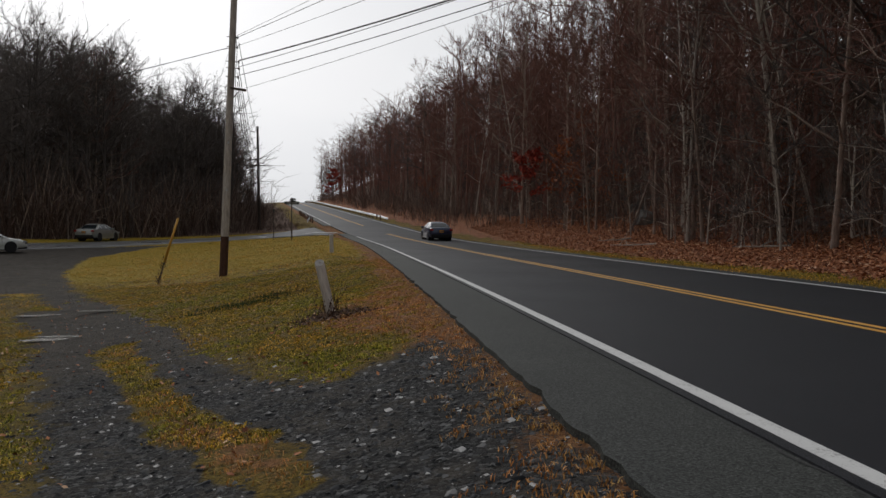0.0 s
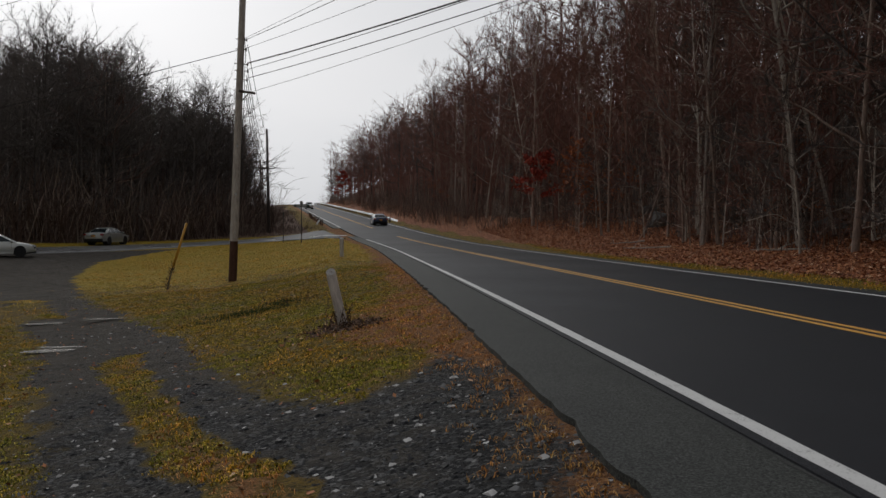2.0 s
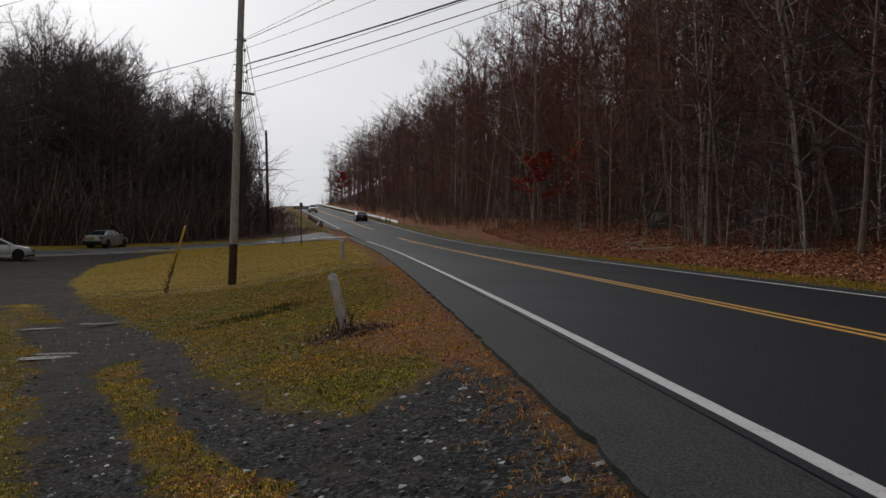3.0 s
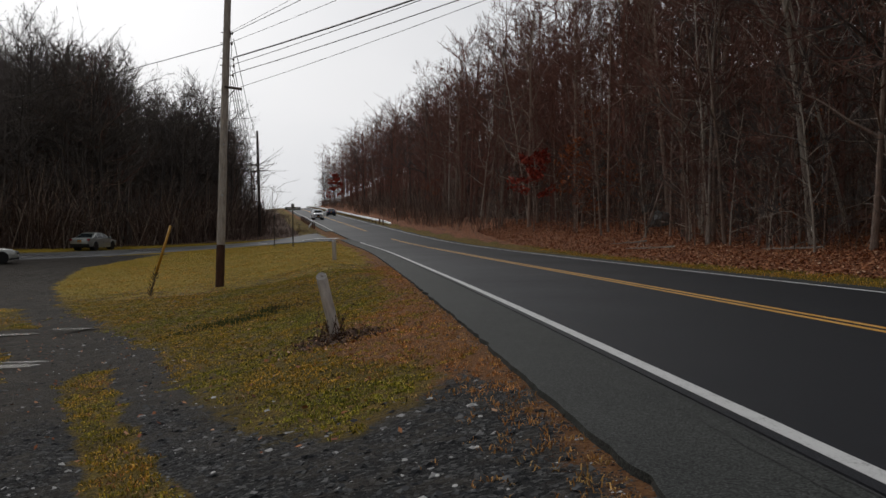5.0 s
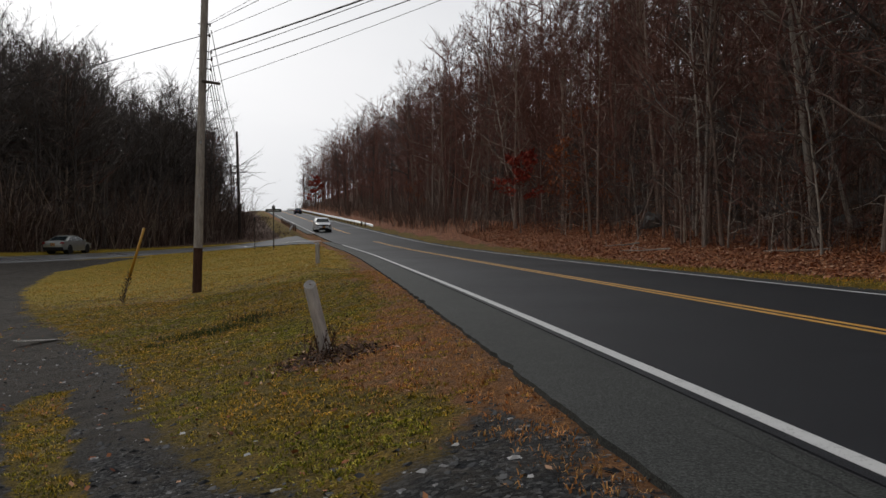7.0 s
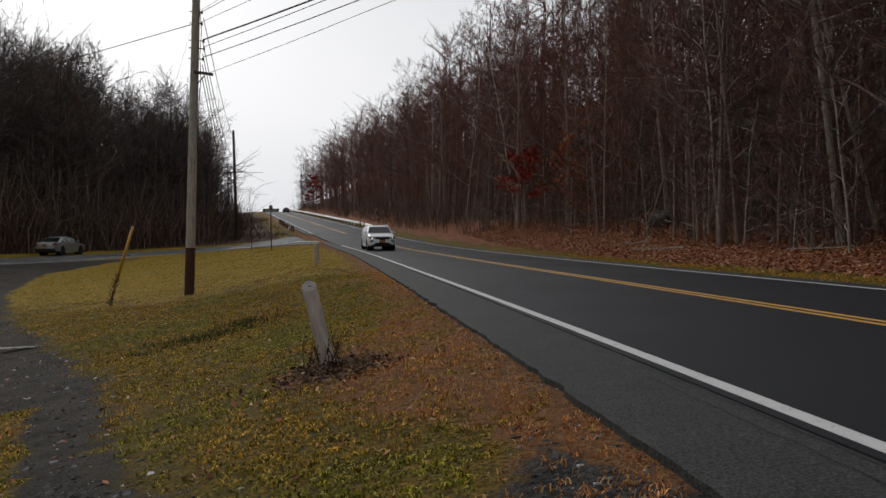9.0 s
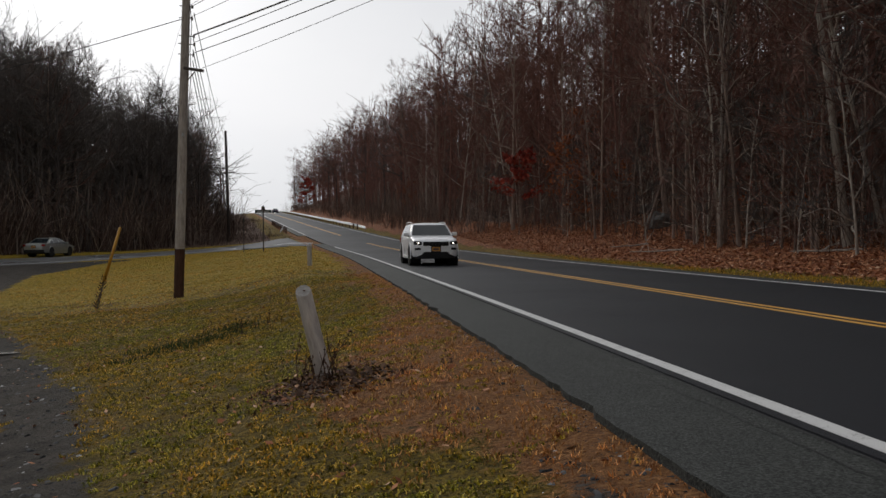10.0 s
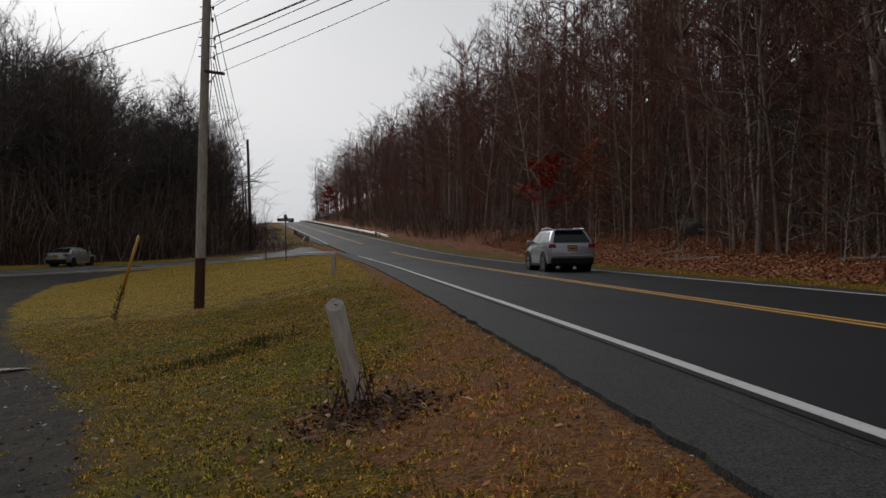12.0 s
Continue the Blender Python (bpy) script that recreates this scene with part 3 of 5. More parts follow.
def side_road():
    """The wet side road that leaves the main road on the left, sky sheen painted pale."""
    pts = np.array(SIDE, float)
    s = np.r_[0, np.cumsum(np.hypot(*np.diff(pts, axis=0).T))]
    t = np.arange(0, s[-1] + 0.01, 1.0)
    cx, cy = np.interp(t, s, pts[:, 0]), np.interp(t, s, pts[:, 1])
    for _ in range(12):
        cx[1:-1] = (cx[:-2] + 2 * cx[1:-1] + cx[2:]) / 4
        cy[1:-1] = (cy[:-2] + 2 * cy[1:-1] + cy[2:]) / 4
    dx, dy = np.gradient(cx), np.gradient(cy)
    n = np.hypot(dx, dy)
    px, py = dy / n, -dx / n
    near_mouth = np.clip((t - (t[-1] - 9)) / 9, 0, 1) ** 2
    rows = []
    for i in range(len(t)):
        row = []
        for k in np.linspace(-1, 1, 7):
            half = 3.3 + near_mouth[i] * (6.0 if k > 0 else 8.0)
            x, y = cx[i] + px[i] * half * k, cy[i] + py[i] * half * k
            row.append((x, y, max(float(ground_z(x, y)), float(surface_z(x, y))) + 0.02 + 0.05 * (1 - k * k) * (1 - near_mouth[i])))
        row = [(row[0][0], row[0][1], row[0][2] - 0.2)] + row + [(row[-1][0], row[-1][1], row[-1][2] - 0.2)]
        rows.append(row)
    cut = int(np.argmax(cx > -9.5))
    for some, material, text in ((rows[:cut + 1], SIDE_ASPHALT, "wet side road, sky sheen painted into its pale colour"), (rows[cut:], ASPHALT, "dark asphalt apron where the side road joins the main road")):
        buf = Buf()
        buf.loft(some, caps=False)
        tagged(part("road", buf, material, smooth_faces=True), text, "road", kind="structure")
    return cx, cy


side_cx, side_cy = side_road()
buf = Buf()
rows = []
for x in np.linspace(-5.4, -2.2, 9):
    rows.append([(x + 0.25 * k, y, max(float(ground_z(x, y)), float(surface_z(x, y))) + 0.1) for k, y in ((0, 83.2), (1, 84.4))])
buf.loft(rows, caps=False)
tagged(part("stop_line", buf, WHITE_LINE), "worn white stop line across the side road", "road marking", kind="structure")


# ---- bare trees ----
def unit(v):
    return v / (np.linalg.norm(v) + 1e-9)


def tree_meshes(seed, height, girth, first_limb, limbs, lean=0.0, spread=0.3, detail=1.0, twig_len=0.9):
    """Trunk with limbs, and crown of branches and twigs, of one bare tree."""
    r = np.random.default_rng(seed)
    trunk, crown = Buf(), Buf()
    k = 9
    side = unit(np.array([r.normal(), r.normal(), 0]))
    hs = np.linspace(0, 1, k)
    wander = np.cumsum(r.normal(0, 0.012 * height, (k, 2)), axis=0) * 0.5
    pts = np.c_[side[0] * lean * height * hs ** 1.2 + wander[:, 0] * hs, side[1] * lean * height * hs ** 1.2 + wander[:, 1] * hs, hs * height]
    rad = girth * (1 - hs) ** 0.8 + 0.012
    rad[0] *= 1.45
    pts[0, 2] = -0.35
    trunk.tube(pts, rad, 8)

    def at(h):
        return np.array([np.interp(h, hs, pts[:, i]) for i in range(3)])

    for i in range(limbs):
        h = first_limb + (0.97 - first_limb) * ((i + r.random()) / limbs)
        base = at(h)
        th = i * 2.4 + r.normal(0, 0.5)
        up = 0.35 + 0.75 * h + r.normal(0, 0.25)
        d = unit(np.array([math.cos(th), math.sin(th), up]))
        length = height * spread * (1.15 - 0.75 * (h - first_limb) / (1 - first_limb)) * r.uniform(0.6, 1.15)
        q, p = [base], base
        for s in range(5):
            d = unit(d + r.normal(0, 0.27, 3) + np.array([0, 0, 0.07]))
            p = p + d * length / 5
            q.append(p)
        q = np.array(q)
        r0 = np.interp(h, hs, rad) * 0.52 + 0.006
        trunk.tube(q, np.linspace(r0, 0.008, 6), 4)
        for b in range(int(7 * detail + 2)):
            f = r.uniform(0.22, 1.0)
            base2 = np.array([np.interp(f * 5, range(6), q[:, c]) for c in range(3)])
            d2 = unit((q[-1] - q[0]) / length + r.normal(0, 0.85, 3) + np.array([0, 0, 0.25]))
            len2 = length * r.uniform(0.22, 0.5)
            mid = base2 + d2 * len2 * 0.5
            d3 = unit(d2 + r.normal(0, 0.25, 3) + np.array([0, 0, 0.15]))
            end = mid + d3 * len2 * 0.5
            crown.stick(base2, mid, r0 * 0.34 + 0.006, r0 * 0.22 + 0.008)
            crown.stick(mid, end, r0 * 0.22 + 0.008, 0.007)
            for w in range(int(6 * detail + 1)):
                g = r.uniform(0.2, 1)
                b3 = base2 + (mid - base2) * min(1, 2 * g) if g < 0.5 else mid + (end - mid) * (2 * g - 1)
                d4 = unit(d3 + r.normal(0, 0.65, 3) + np.array([0, 0, 0.2]))
                l4 = twig_len * r.uniform(0.35, 1.0)
                crown.twig(b3, b3 + d4 * l4, 0.014)
    return trunk, crown


KINDS = {}


def tree_kind(key, label, wood, twig, **shape):
    trunk, crown = tree_meshes(**shape)
    KINDS[key] = (trunk.mesh("trunk", wood, True), crown.mesh("crown", twig), label)


FAR = {}


def plant_far(side, key, x, y, scale, tilt=(0, 0)):
    """A tree deep in a wood, gathered into that wood's one mesh."""
    m = pose(x, y, float(surface_z(x, y)) - 0.05, tilt[0], tilt[1], rng.uniform(0, 360)) @ Matrix.Diagonal((scale, scale, scale, 1))
    m = np.array(m)
    for me in KINDS[key][:2]:
        co = np.empty(len(me.vertices) * 3)
        me.vertices.foreach_get("co", co)
        FAR.setdefault(side, []).append((co.reshape(-1, 3) @ m[:3, :3].T + m[:3, 3], [tuple(p.vertices) for p in me.polygons], me.materials[0]))


def far_trees(side, label):
    verts, faces, slots, which, n = [], [], [], [], 0
    for co, polys, material in FAR[side]:
        if material not in slots:
            slots.append(material)
        verts.append(co)
        faces += [tuple(i + n for i in p) for p in polys]
        which += [slots.index(material)] * len(polys)
        n += len(co)
    me = bpy.data.meshes.new("woods")
    me.from_pydata(np.concatenate(verts).tolist(), [], faces)
    for material in slots:
        me.materials.append(material)
    me.polygons.foreach_set("material_index", which)
    tagged(new("woods", me), label, "woods", kind="stuff")


def plant(key, x, y, scale=1.0, turn=None, label="", group="", sink=0.05, tilt=(0, 0), name="tree"):
    trunk, crown, text = KINDS[key]
    z = float(surface_z(x, y)) - sink
    m = pose(x, y, z, tilt[0], tilt[1], rng.uniform(0, 360) if turn is None else turn)
    t = thing(name, m @ Matrix.Diagonal((scale, scale, scale, 1)), label or text, "tree", group)
    for piece, data in (("trunk", trunk), ("crown", crown)):
        ob = new(piece, data)
        ob.parent = t
    return t


tree_kind("tall_a", "tall bare grey-brown hardwood tree", BARK, TWIG, seed=11, height=19, girth=0.145, first_limb=0.26, limbs=20, spread=0.3)
tree_kind("tall_b", "tall bare hardwood with a forked crown", BARK, TWIG, seed=12, height=21, girth=0.18, first_limb=0.24, limbs=22, spread=0.34)
tree_kind("tall_c", "slender bare tree with reddish twigs", BARK, TWIG, seed=13, height=16, girth=0.09, first_limb=0.18, limbs=18, spread=0.28, lean=0.04)
tree_kind("tall_d", "spreading bare oak with many branches", BARK_SHADED, TWIG_GREY, seed=14, height=20, girth=0.2, first_limb=0.2, limbs=24, spread=0.4)
tree_kind("tall_e", "bare tree of the far wood, bark darkened for shade", BARK_SHADED, TWIG_GREY, seed=15, height=18, girth=0.16, first_limb=0.2, limbs=24, spread=0.46)
tree_kind("tall_f", "broad-crowned bare tree, bark darkened for shade", BARK_SHADED, TWIG_GREY, seed=25, height=17, girth=0.2, first_limb=0.3, limbs=22, spread=0.52, detail=1.3)
tree_kind("pole", "thin bare pole-like young tree", BARK, TWIG, seed=16, height=13, girth=0.055, first_limb=0.18, limbs=14, spread=0.26, lean=0.05, detail=0.8)
tree_kind("pale", "slender tree with pale blotched bark", BARK_PALE, TWIG_GREY, seed=27, height=15, girth=0.115, first_limb=0.42, limbs=16, spread=0.26, lean=0.03)
tree_kind("pale_thin", "thin pale-barked young tree", BARK_PALE, TWIG_GREY, seed=18, height=13, girth=0.048, first_limb=0.22, limbs=15, spread=0.26, lean=0.05, detail=0.8)
tree_kind("grey", "straight grey tree at the wood's edge, bark lightened as if lit", BARK_EDGE, TWIG, seed=23, height=18, girth=0.085, first_limb=0.3, limbs=17, spread=0.26, lean=0.02)
tree_kind("sapling", "twiggy bare sapling with reddish shoots", BARK, TWIG, seed=20, height=7, girth=0.028, first_limb=0.1, limbs=13, spread=0.3, lean=0.06, detail=0.8, twig_len=0.8)
tree_kind("sapling_b", "grey twiggy bare sapling", BARK_PALE, TWIG_GREY, seed=21, height=6, girth=0.024, first_limb=0.08, limbs=13, spread=0.36, lean=0.1, detail=0.8, twig_len=0.8)
tree_kind("big", "thick dark-trunked forest tree", BARK, TWIG, seed=19, height=25, girth=0.36, first_limb=0.42, limbs=22, spread=0.3)
SIZE = dict(tall_a=19, tall_b=21, tall_c=16, tall_d=20, tall_e=18, tall_f=17, big=25)


def wood_right():
    """The wood on the bank: thick by the road, along the whole climb."""
    g = "trees of the wooded bank"
    for x, y, key, s, lean in ((15.8, 41.9, "grey", 0.95, -7), (15.95, 40.4, "pole", 1.25, -4), (16.1, 42.4, "pale_thin", 1.1, -6), (16.4, 42.8, "tall_c", 1.0, -3), (17.1, 37.1, "grey", 0.9, -10), (16.5, 33.7, "pale", 1.15, -8), (18.4, 34.7, "pale_thin", 1.25, -16), (18.0, 48.5, "grey", 0.8, 0), (17.3, 46.4, "pale_thin", 1.1, 3), (20.2, 41.0, "grey", 1.0, -3), (16.0, 29.0, "tall_c", 1.0, -5), (17.5, 24.0, "pole", 1.1, -6), (15.5, 64.0, "tall_c", 0.9, 0), (18.9, 39.5, "pole", 1.15, 5), (21.0, 37.2, "tall_c", 0.95, -4), (16.8, 58.0, "pole", 0.9, 2), (14.4, 55.0, "pole", 0.9, -3)):
        plant(key, x, y, s, group=g, tilt=(0, lean))
    plant("big", 21.2, 65.7, 1.05, 40, "", g, tilt=(0, -3))
    plant("pole", 16.05, 51.7, 0.95, 200, "thin bare tree leaning far out of the wood", g, tilt=(4, -24))
    for k in range(105):
        y = rng.uniform(16, 90) if k < 65 else rng.uniform(18, 46)
        plant(rng.choice(["sapling", "sapling_b"]), float(road_x(y)) + 4.4 + rng.uniform(4.8, 13 if k < 65 else 9), y, rng.uniform(0.6, 1.25), group="saplings of the wooded bank", name="young_tree")
    n = 0
    for k in range(4000):
        y = rng.uniform(14, 66) if rng.random() < 0.6 else rng.uniform(60, 130)
        r = 5.6 + 26 * rng.random() ** 1.4
        x = float(road_x(y)) + 4.4 + r
        if math.hypot(x - 16, y - 42) < 2.0:
            continue
        key = rng.choice(["tall_a", "tall_b", "tall_c", "pole", "grey", "pale_thin", "tall_d", "pale"], p=[0.2, 0.17, 0.2, 0.18, 0.07, 0.05, 0.1, 0.03])
        if r < 7.5 and key in ("tall_b", "tall_d"):
            continue
        tilt = (rng.normal(0, 2.5), rng.normal(-1.5, 3.5))
        if y < 66 and r < 20:
            plant(key, x, y, rng.uniform(0.75, 1.1), group=g, tilt=tilt)
        else:
            plant_far("right", key, x, y, rng.uniform(1.0, 1.32), tilt)
        n += 1
        if n >= 165:
            break
    for k in range(34):
        y = rng.uniform(130, 330)
        x = float(road_x(y)) + 4.4 + 4.0 + 14 * rng.random()
        plant_far("right", rng.choice(["tall_d", "tall_f", "tall_b", "tall_a"]), x, y, rng.uniform(0.75, 1.1) * (1.0 if y < 240 else 0.7), (0, rng.normal(-3, 4)))


FRONT_X = [-110, -75, -45, -30, -22, -14, -9]
FRONT_Y = [30, 48, 62, 76, 86, 99, 116]


def canopy_in_view(x, y):
    """The height of the left wood's tops, shaped by bearing to fit the camera's view of its skyline."""
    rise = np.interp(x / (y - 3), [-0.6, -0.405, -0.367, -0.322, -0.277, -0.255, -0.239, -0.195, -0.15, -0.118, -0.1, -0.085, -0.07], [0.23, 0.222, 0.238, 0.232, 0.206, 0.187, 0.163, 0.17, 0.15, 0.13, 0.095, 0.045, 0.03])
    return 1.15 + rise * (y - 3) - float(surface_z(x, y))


def wood_left():
    """The wood behind the side road, its backlit shade put into most of the bark."""
    g = "trees of the wood behind the side road"
    n = 0
    for k in range(6000):
        x = -78 + 71 * rng.random() + rng.normal(0, 2)
        y = float(np.interp(x, FRONT_X, FRONT_Y)) + 3 + 40 * rng.random() ** 1.3
        if x > float(road_x(y)) - 13.5:
            continue
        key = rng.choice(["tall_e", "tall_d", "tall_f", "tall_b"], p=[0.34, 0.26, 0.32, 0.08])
        s = canopy_in_view(x, y) / SIZE[key] * rng.uniform(0.68, 0.94)
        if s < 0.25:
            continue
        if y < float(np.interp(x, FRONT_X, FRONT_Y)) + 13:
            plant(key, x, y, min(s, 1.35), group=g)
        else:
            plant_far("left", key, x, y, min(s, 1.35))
        n += 1
        if n >= 150:
            break
    for y in (106, 112, 118, 124, 131, 139, 147, 160, 178, 200, 226):
        plant(rng.choice(["tall_f", "tall_e"]), float(road_x(y)) - rng.uniform(13, 18), y, rng.uniform(0.28, 0.45), group="low trees along the climb")


def far_wood(name, label, spots, twig, heights, seed):
    """Distant bare trees and brush, too many to tell apart."""
    r = np.random.default_rng(seed)
    buf = Buf()
    for x, y in spots:
        z = float(surface_z(x, y))
        h = r.uniform(*heights)
        if x < float(road_x(y)):
            h = min(h, canopy_in_view(x, y) * r.uniform(0.55, 0.86))
        top = np.array([x + r.normal(0, 0.4), y, z + h])
        base = np.array([x, y, z - 0.3])
        buf.tube([base, (base + top) / 2 + r.normal(0, 0.2, 3), top], [0.13, 0.09, 0.015], 4)
        for i in range(26):
            f = r.uniform(0.1, 0.97)
            p = base + (top - base) * f
            d = unit(np.array([r.normal(), r.normal(), r.uniform(0.3, 1.4)]))
            e = p + d * h * r.uniform(0.12, 0.26)
            buf.stick(p, e, 0.045, 0.014)
            for j in range(6):
                q = p + (e - p) * r.uniform(0.3, 1)
                buf.twig(q, q + unit(d + r.normal(0, 0.6, 3)) * r.uniform(0.6, 1.9), 0.026)
    tagged(part(name, buf, twig), label, "woods", kind="stuff")


def brush(name, label, spots, material, heights, stems, seed, radius=0.008):
    """A thicket of thin upright stems with side shoots."""
    r = np.random.default_rng(seed)
    buf = Buf()
    for x, y in spots:
        z = float(surface_z(x, y)) - 0.05
        tall = min(1.0, canopy_in_view(x, y) / 17) if x < float(road_x(y)) else 1.0
        for _ in range(stems):
            h = r.uniform(*heights) * tall
            b = np.array([x + r.normal(0, 0.5), y + r.normal(0, 0.5), z])
            d = unit(np.array([r.normal(0, 0.28), r.normal(0, 0.28), 1.0]))
            m = b + d * h * 0.55
            e = m + unit(d + r.normal(0, 0.25, 3)) * h * 0.45
            buf.stick(b, m, radius * 1.4, radius)
            buf.stick(m, e, radius, radius * 0.4)
            for _ in range(3):
                q = b + d * h * r.uniform(0.2, 0.55)
                buf.twig(q, q + unit(d + r.normal(0, 0.7, 3)) * h * r.uniform(0.15, 0.4), radius)
    tagged(part(name, buf, material), label, "undergrowth", kind="stuff")


wood_right()
wood_left()
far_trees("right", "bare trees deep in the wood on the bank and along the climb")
far_trees("left", "bare trees deep in the wood behind the side road, bark darkened for shade")
spots = []
while len(spots) < 500:
    y = rng.uniform(16, 330)
    spots.append((float(road_x(y)) + 4.4 + rng.uniform(9 if y < 70 else 5.5, 40), y))
far_wood("woods", "bare trees standing thick up the slope behind the roadside trees", spots, TWIG, (13, 20), 31)
spots = []
while len(spots) < 720:
    x = rng.uniform(-110, -8)
    y = float(np.interp(x, [-110, -75, -45, -30, -22, -14, -9], [30, 50, 64, 79, 89, 103, 119])) + rng.uniform(2, 70)
    if x < float(road_x(y)) - 15 and canopy_in_view(x, y) > 4:
        spots.append((x, y))
far_wood("woods", "dark bare trees filling the wood behind the side road", spots, TWIG_GREY, (12, 19), 32)
spots = []
for k in range(560):
    y = rng.uniform(15, 190)
    spots.append((float(road_x(y)) + 4.4 + (5.6 if y < 80 else 3.0) + 22 * rng.random() ** 1.7, y))
spots += [(float(road_x(y)) + 4.4 + rng.uniform(2.2, 8), y) for y in rng.uniform(95, 320, 220)]
brush("underbrush", "bare reddish-brown underbrush on the wooded bank", spots, BRUSH, (1.2, 5.0), 7, 33, 0.011)
spots = []
for k in range(900):
    x = rng.uniform(-95, -8)
    y = float(np.interp(x, [-95, -75, -45, -30, -22, -14, -9], [36, 47, 60, 75, 85, 97, 112])) + 26 * rng.random() ** 1.5
    if x < float(road_x(y)) - 11:
        spots.append((x, y))
brush("underbrush", "dark tangled underbrush at the edge of the far wood", spots, BRUSH, (2.0, 8.5), 9, 34, 0.024)


spots = []
for k in range(260):
    y = rng.uniform(93, 190)
    spots.append((float(road_x(y)) - 4.4 - rng.uniform(2.2, 12), y))
brush("scrub", "low dark brown scrub on the bank past the junction", spots, BRUSH, (0.7, 2.4), 8, 35, 0.014)


def leafy(name, label, category, x, y, h, spread, count, material, seed, size=0.09):
    """A young tree that keeps its withered leaves."""
    r = np.random.default_rng(seed)
    z = float(surface_z(x, y)) - 0.05
    t = thing(name, pose(x, y, z), label, category)
    wood, leaves = Buf(), Buf()
    wood.tube([(0, 0, 0), (0.05, 0.03, h * 0.5), (0.0, 0.1, h)], [0.045, 0.03, 0.008], 6)
    tips = []
    for i in range(26):
        f = r.uniform(0.2, 0.98)
        th = i * 2.4
        p = np.array([0.05 * f, 0.08 * f, h * f])
        e = p + np.array([math.cos(th), math.sin(th), r.uniform(0.1, 0.7)]) * spread * (1.1 - f * 0.7) * r.uniform(0.6, 1)
        wood.stick(p, e, 0.014, 0.004)
        tips.append((p, e))
    for _ in range(count):
        p, e = tips[r.integers(len(tips))]
        c = p + (e - p) * r.uniform(0.25, 1.05) + r.normal(0, 0.12, 3)
        a, b = unit(r.normal(0, 1, 3)) * size * r.uniform(0.6, 1.3), unit(r.normal(0, 1, 3)) * size * 0.6
        leaves.add([c - a, c + b, c + a, c - b], [(0, 1, 2, 3)])
    part("trunk", wood, BARK, t)
    part("foliage", leaves, material, t, "withered leaves still hanging")


RED_LEAF = island("dark_red_leaf", (0.0, (0.12, 0.018, 0.014)), (0.6, (0.3, 0.04, 0.026)), (1.0, (0.44, 0.09, 0.05)))
leafy("young_tree", "young tree with dark red leaves on the bank", "tree", 13.6, 72.0, 6.2, 3.2, 1300, RED_LEAF, 41, 0.15)
leafy("young_tree", "small tree with red-brown leaves near the crest", "tree", float(road_x(262)) + 9.5, 262.0, 9.0, 4.5, 500, RED_LEAF, 46, 0.4)
leafy("young_tree", "young beech with rust-orange leaves inside the wood", "tree", 25.5, 52.0, 6.0, 2.2, 700, RUST_LEAF, 42, 0.12)
leafy("young_tree", "young oak with brown leaves at the wood's edge", "tree", 14.5, 62.0, 6.5, 2.4, 700, RUST_LEAF, 43, 0.12)
leafy("young_tree", "young oak with brown leaves at the wood's edge", "tree", 17.5, 68.0, 8.0, 2.8, 800, RUST_LEAF, 44, 0.13)
leafy("young_tree", "small beech with tan leaves low on the bank", "tree", 21.0, 33.0, 3.2, 1.6, 260, TAN_LEAF, 45, 0.08)
for k in range(22):
    y = rng.uniform(24, 120)
    leafy("young_tree", "young oak with withered brown leaves among the trees", "tree", float(road_x(y)) + 4.4 + rng.uniform(6, 22), y, rng.uniform(3, 8), rng.uniform(1.5, 2.8), 420, RUST_LEAF, 50 + k, 0.11)


# ---- vehicles: local x to the right, y ahead, z up, origin on the road under the middle of the axles ----
def section(y, half, z0, z1, tuck=0.1, crown=0.03, n=7):
    """A body section at y: sill to shoulder and over the top, left to right."""
    zs = [z0, z0 + 0.12 * (z1 - z0), z0 + 0.45 * (z1 - z0), z0 + 0.72 * (z1 - z0), z0 + 0.93 * (z1 - z0), z1]
    ws = [half * 0.93, half * 0.985, half, half * 0.985, half * 0.95, half * 0.86]
    right = [(w, y, z) for w, z in zip(ws, zs)]
    top = [(half * 0.86 * k / n, y, z1 + crown * (1 - (k / n) ** 2)) for k in range(n - 1, -n, -1)]
    return right + top + [(-x, a, z) for x, a, z in right[::-1]]


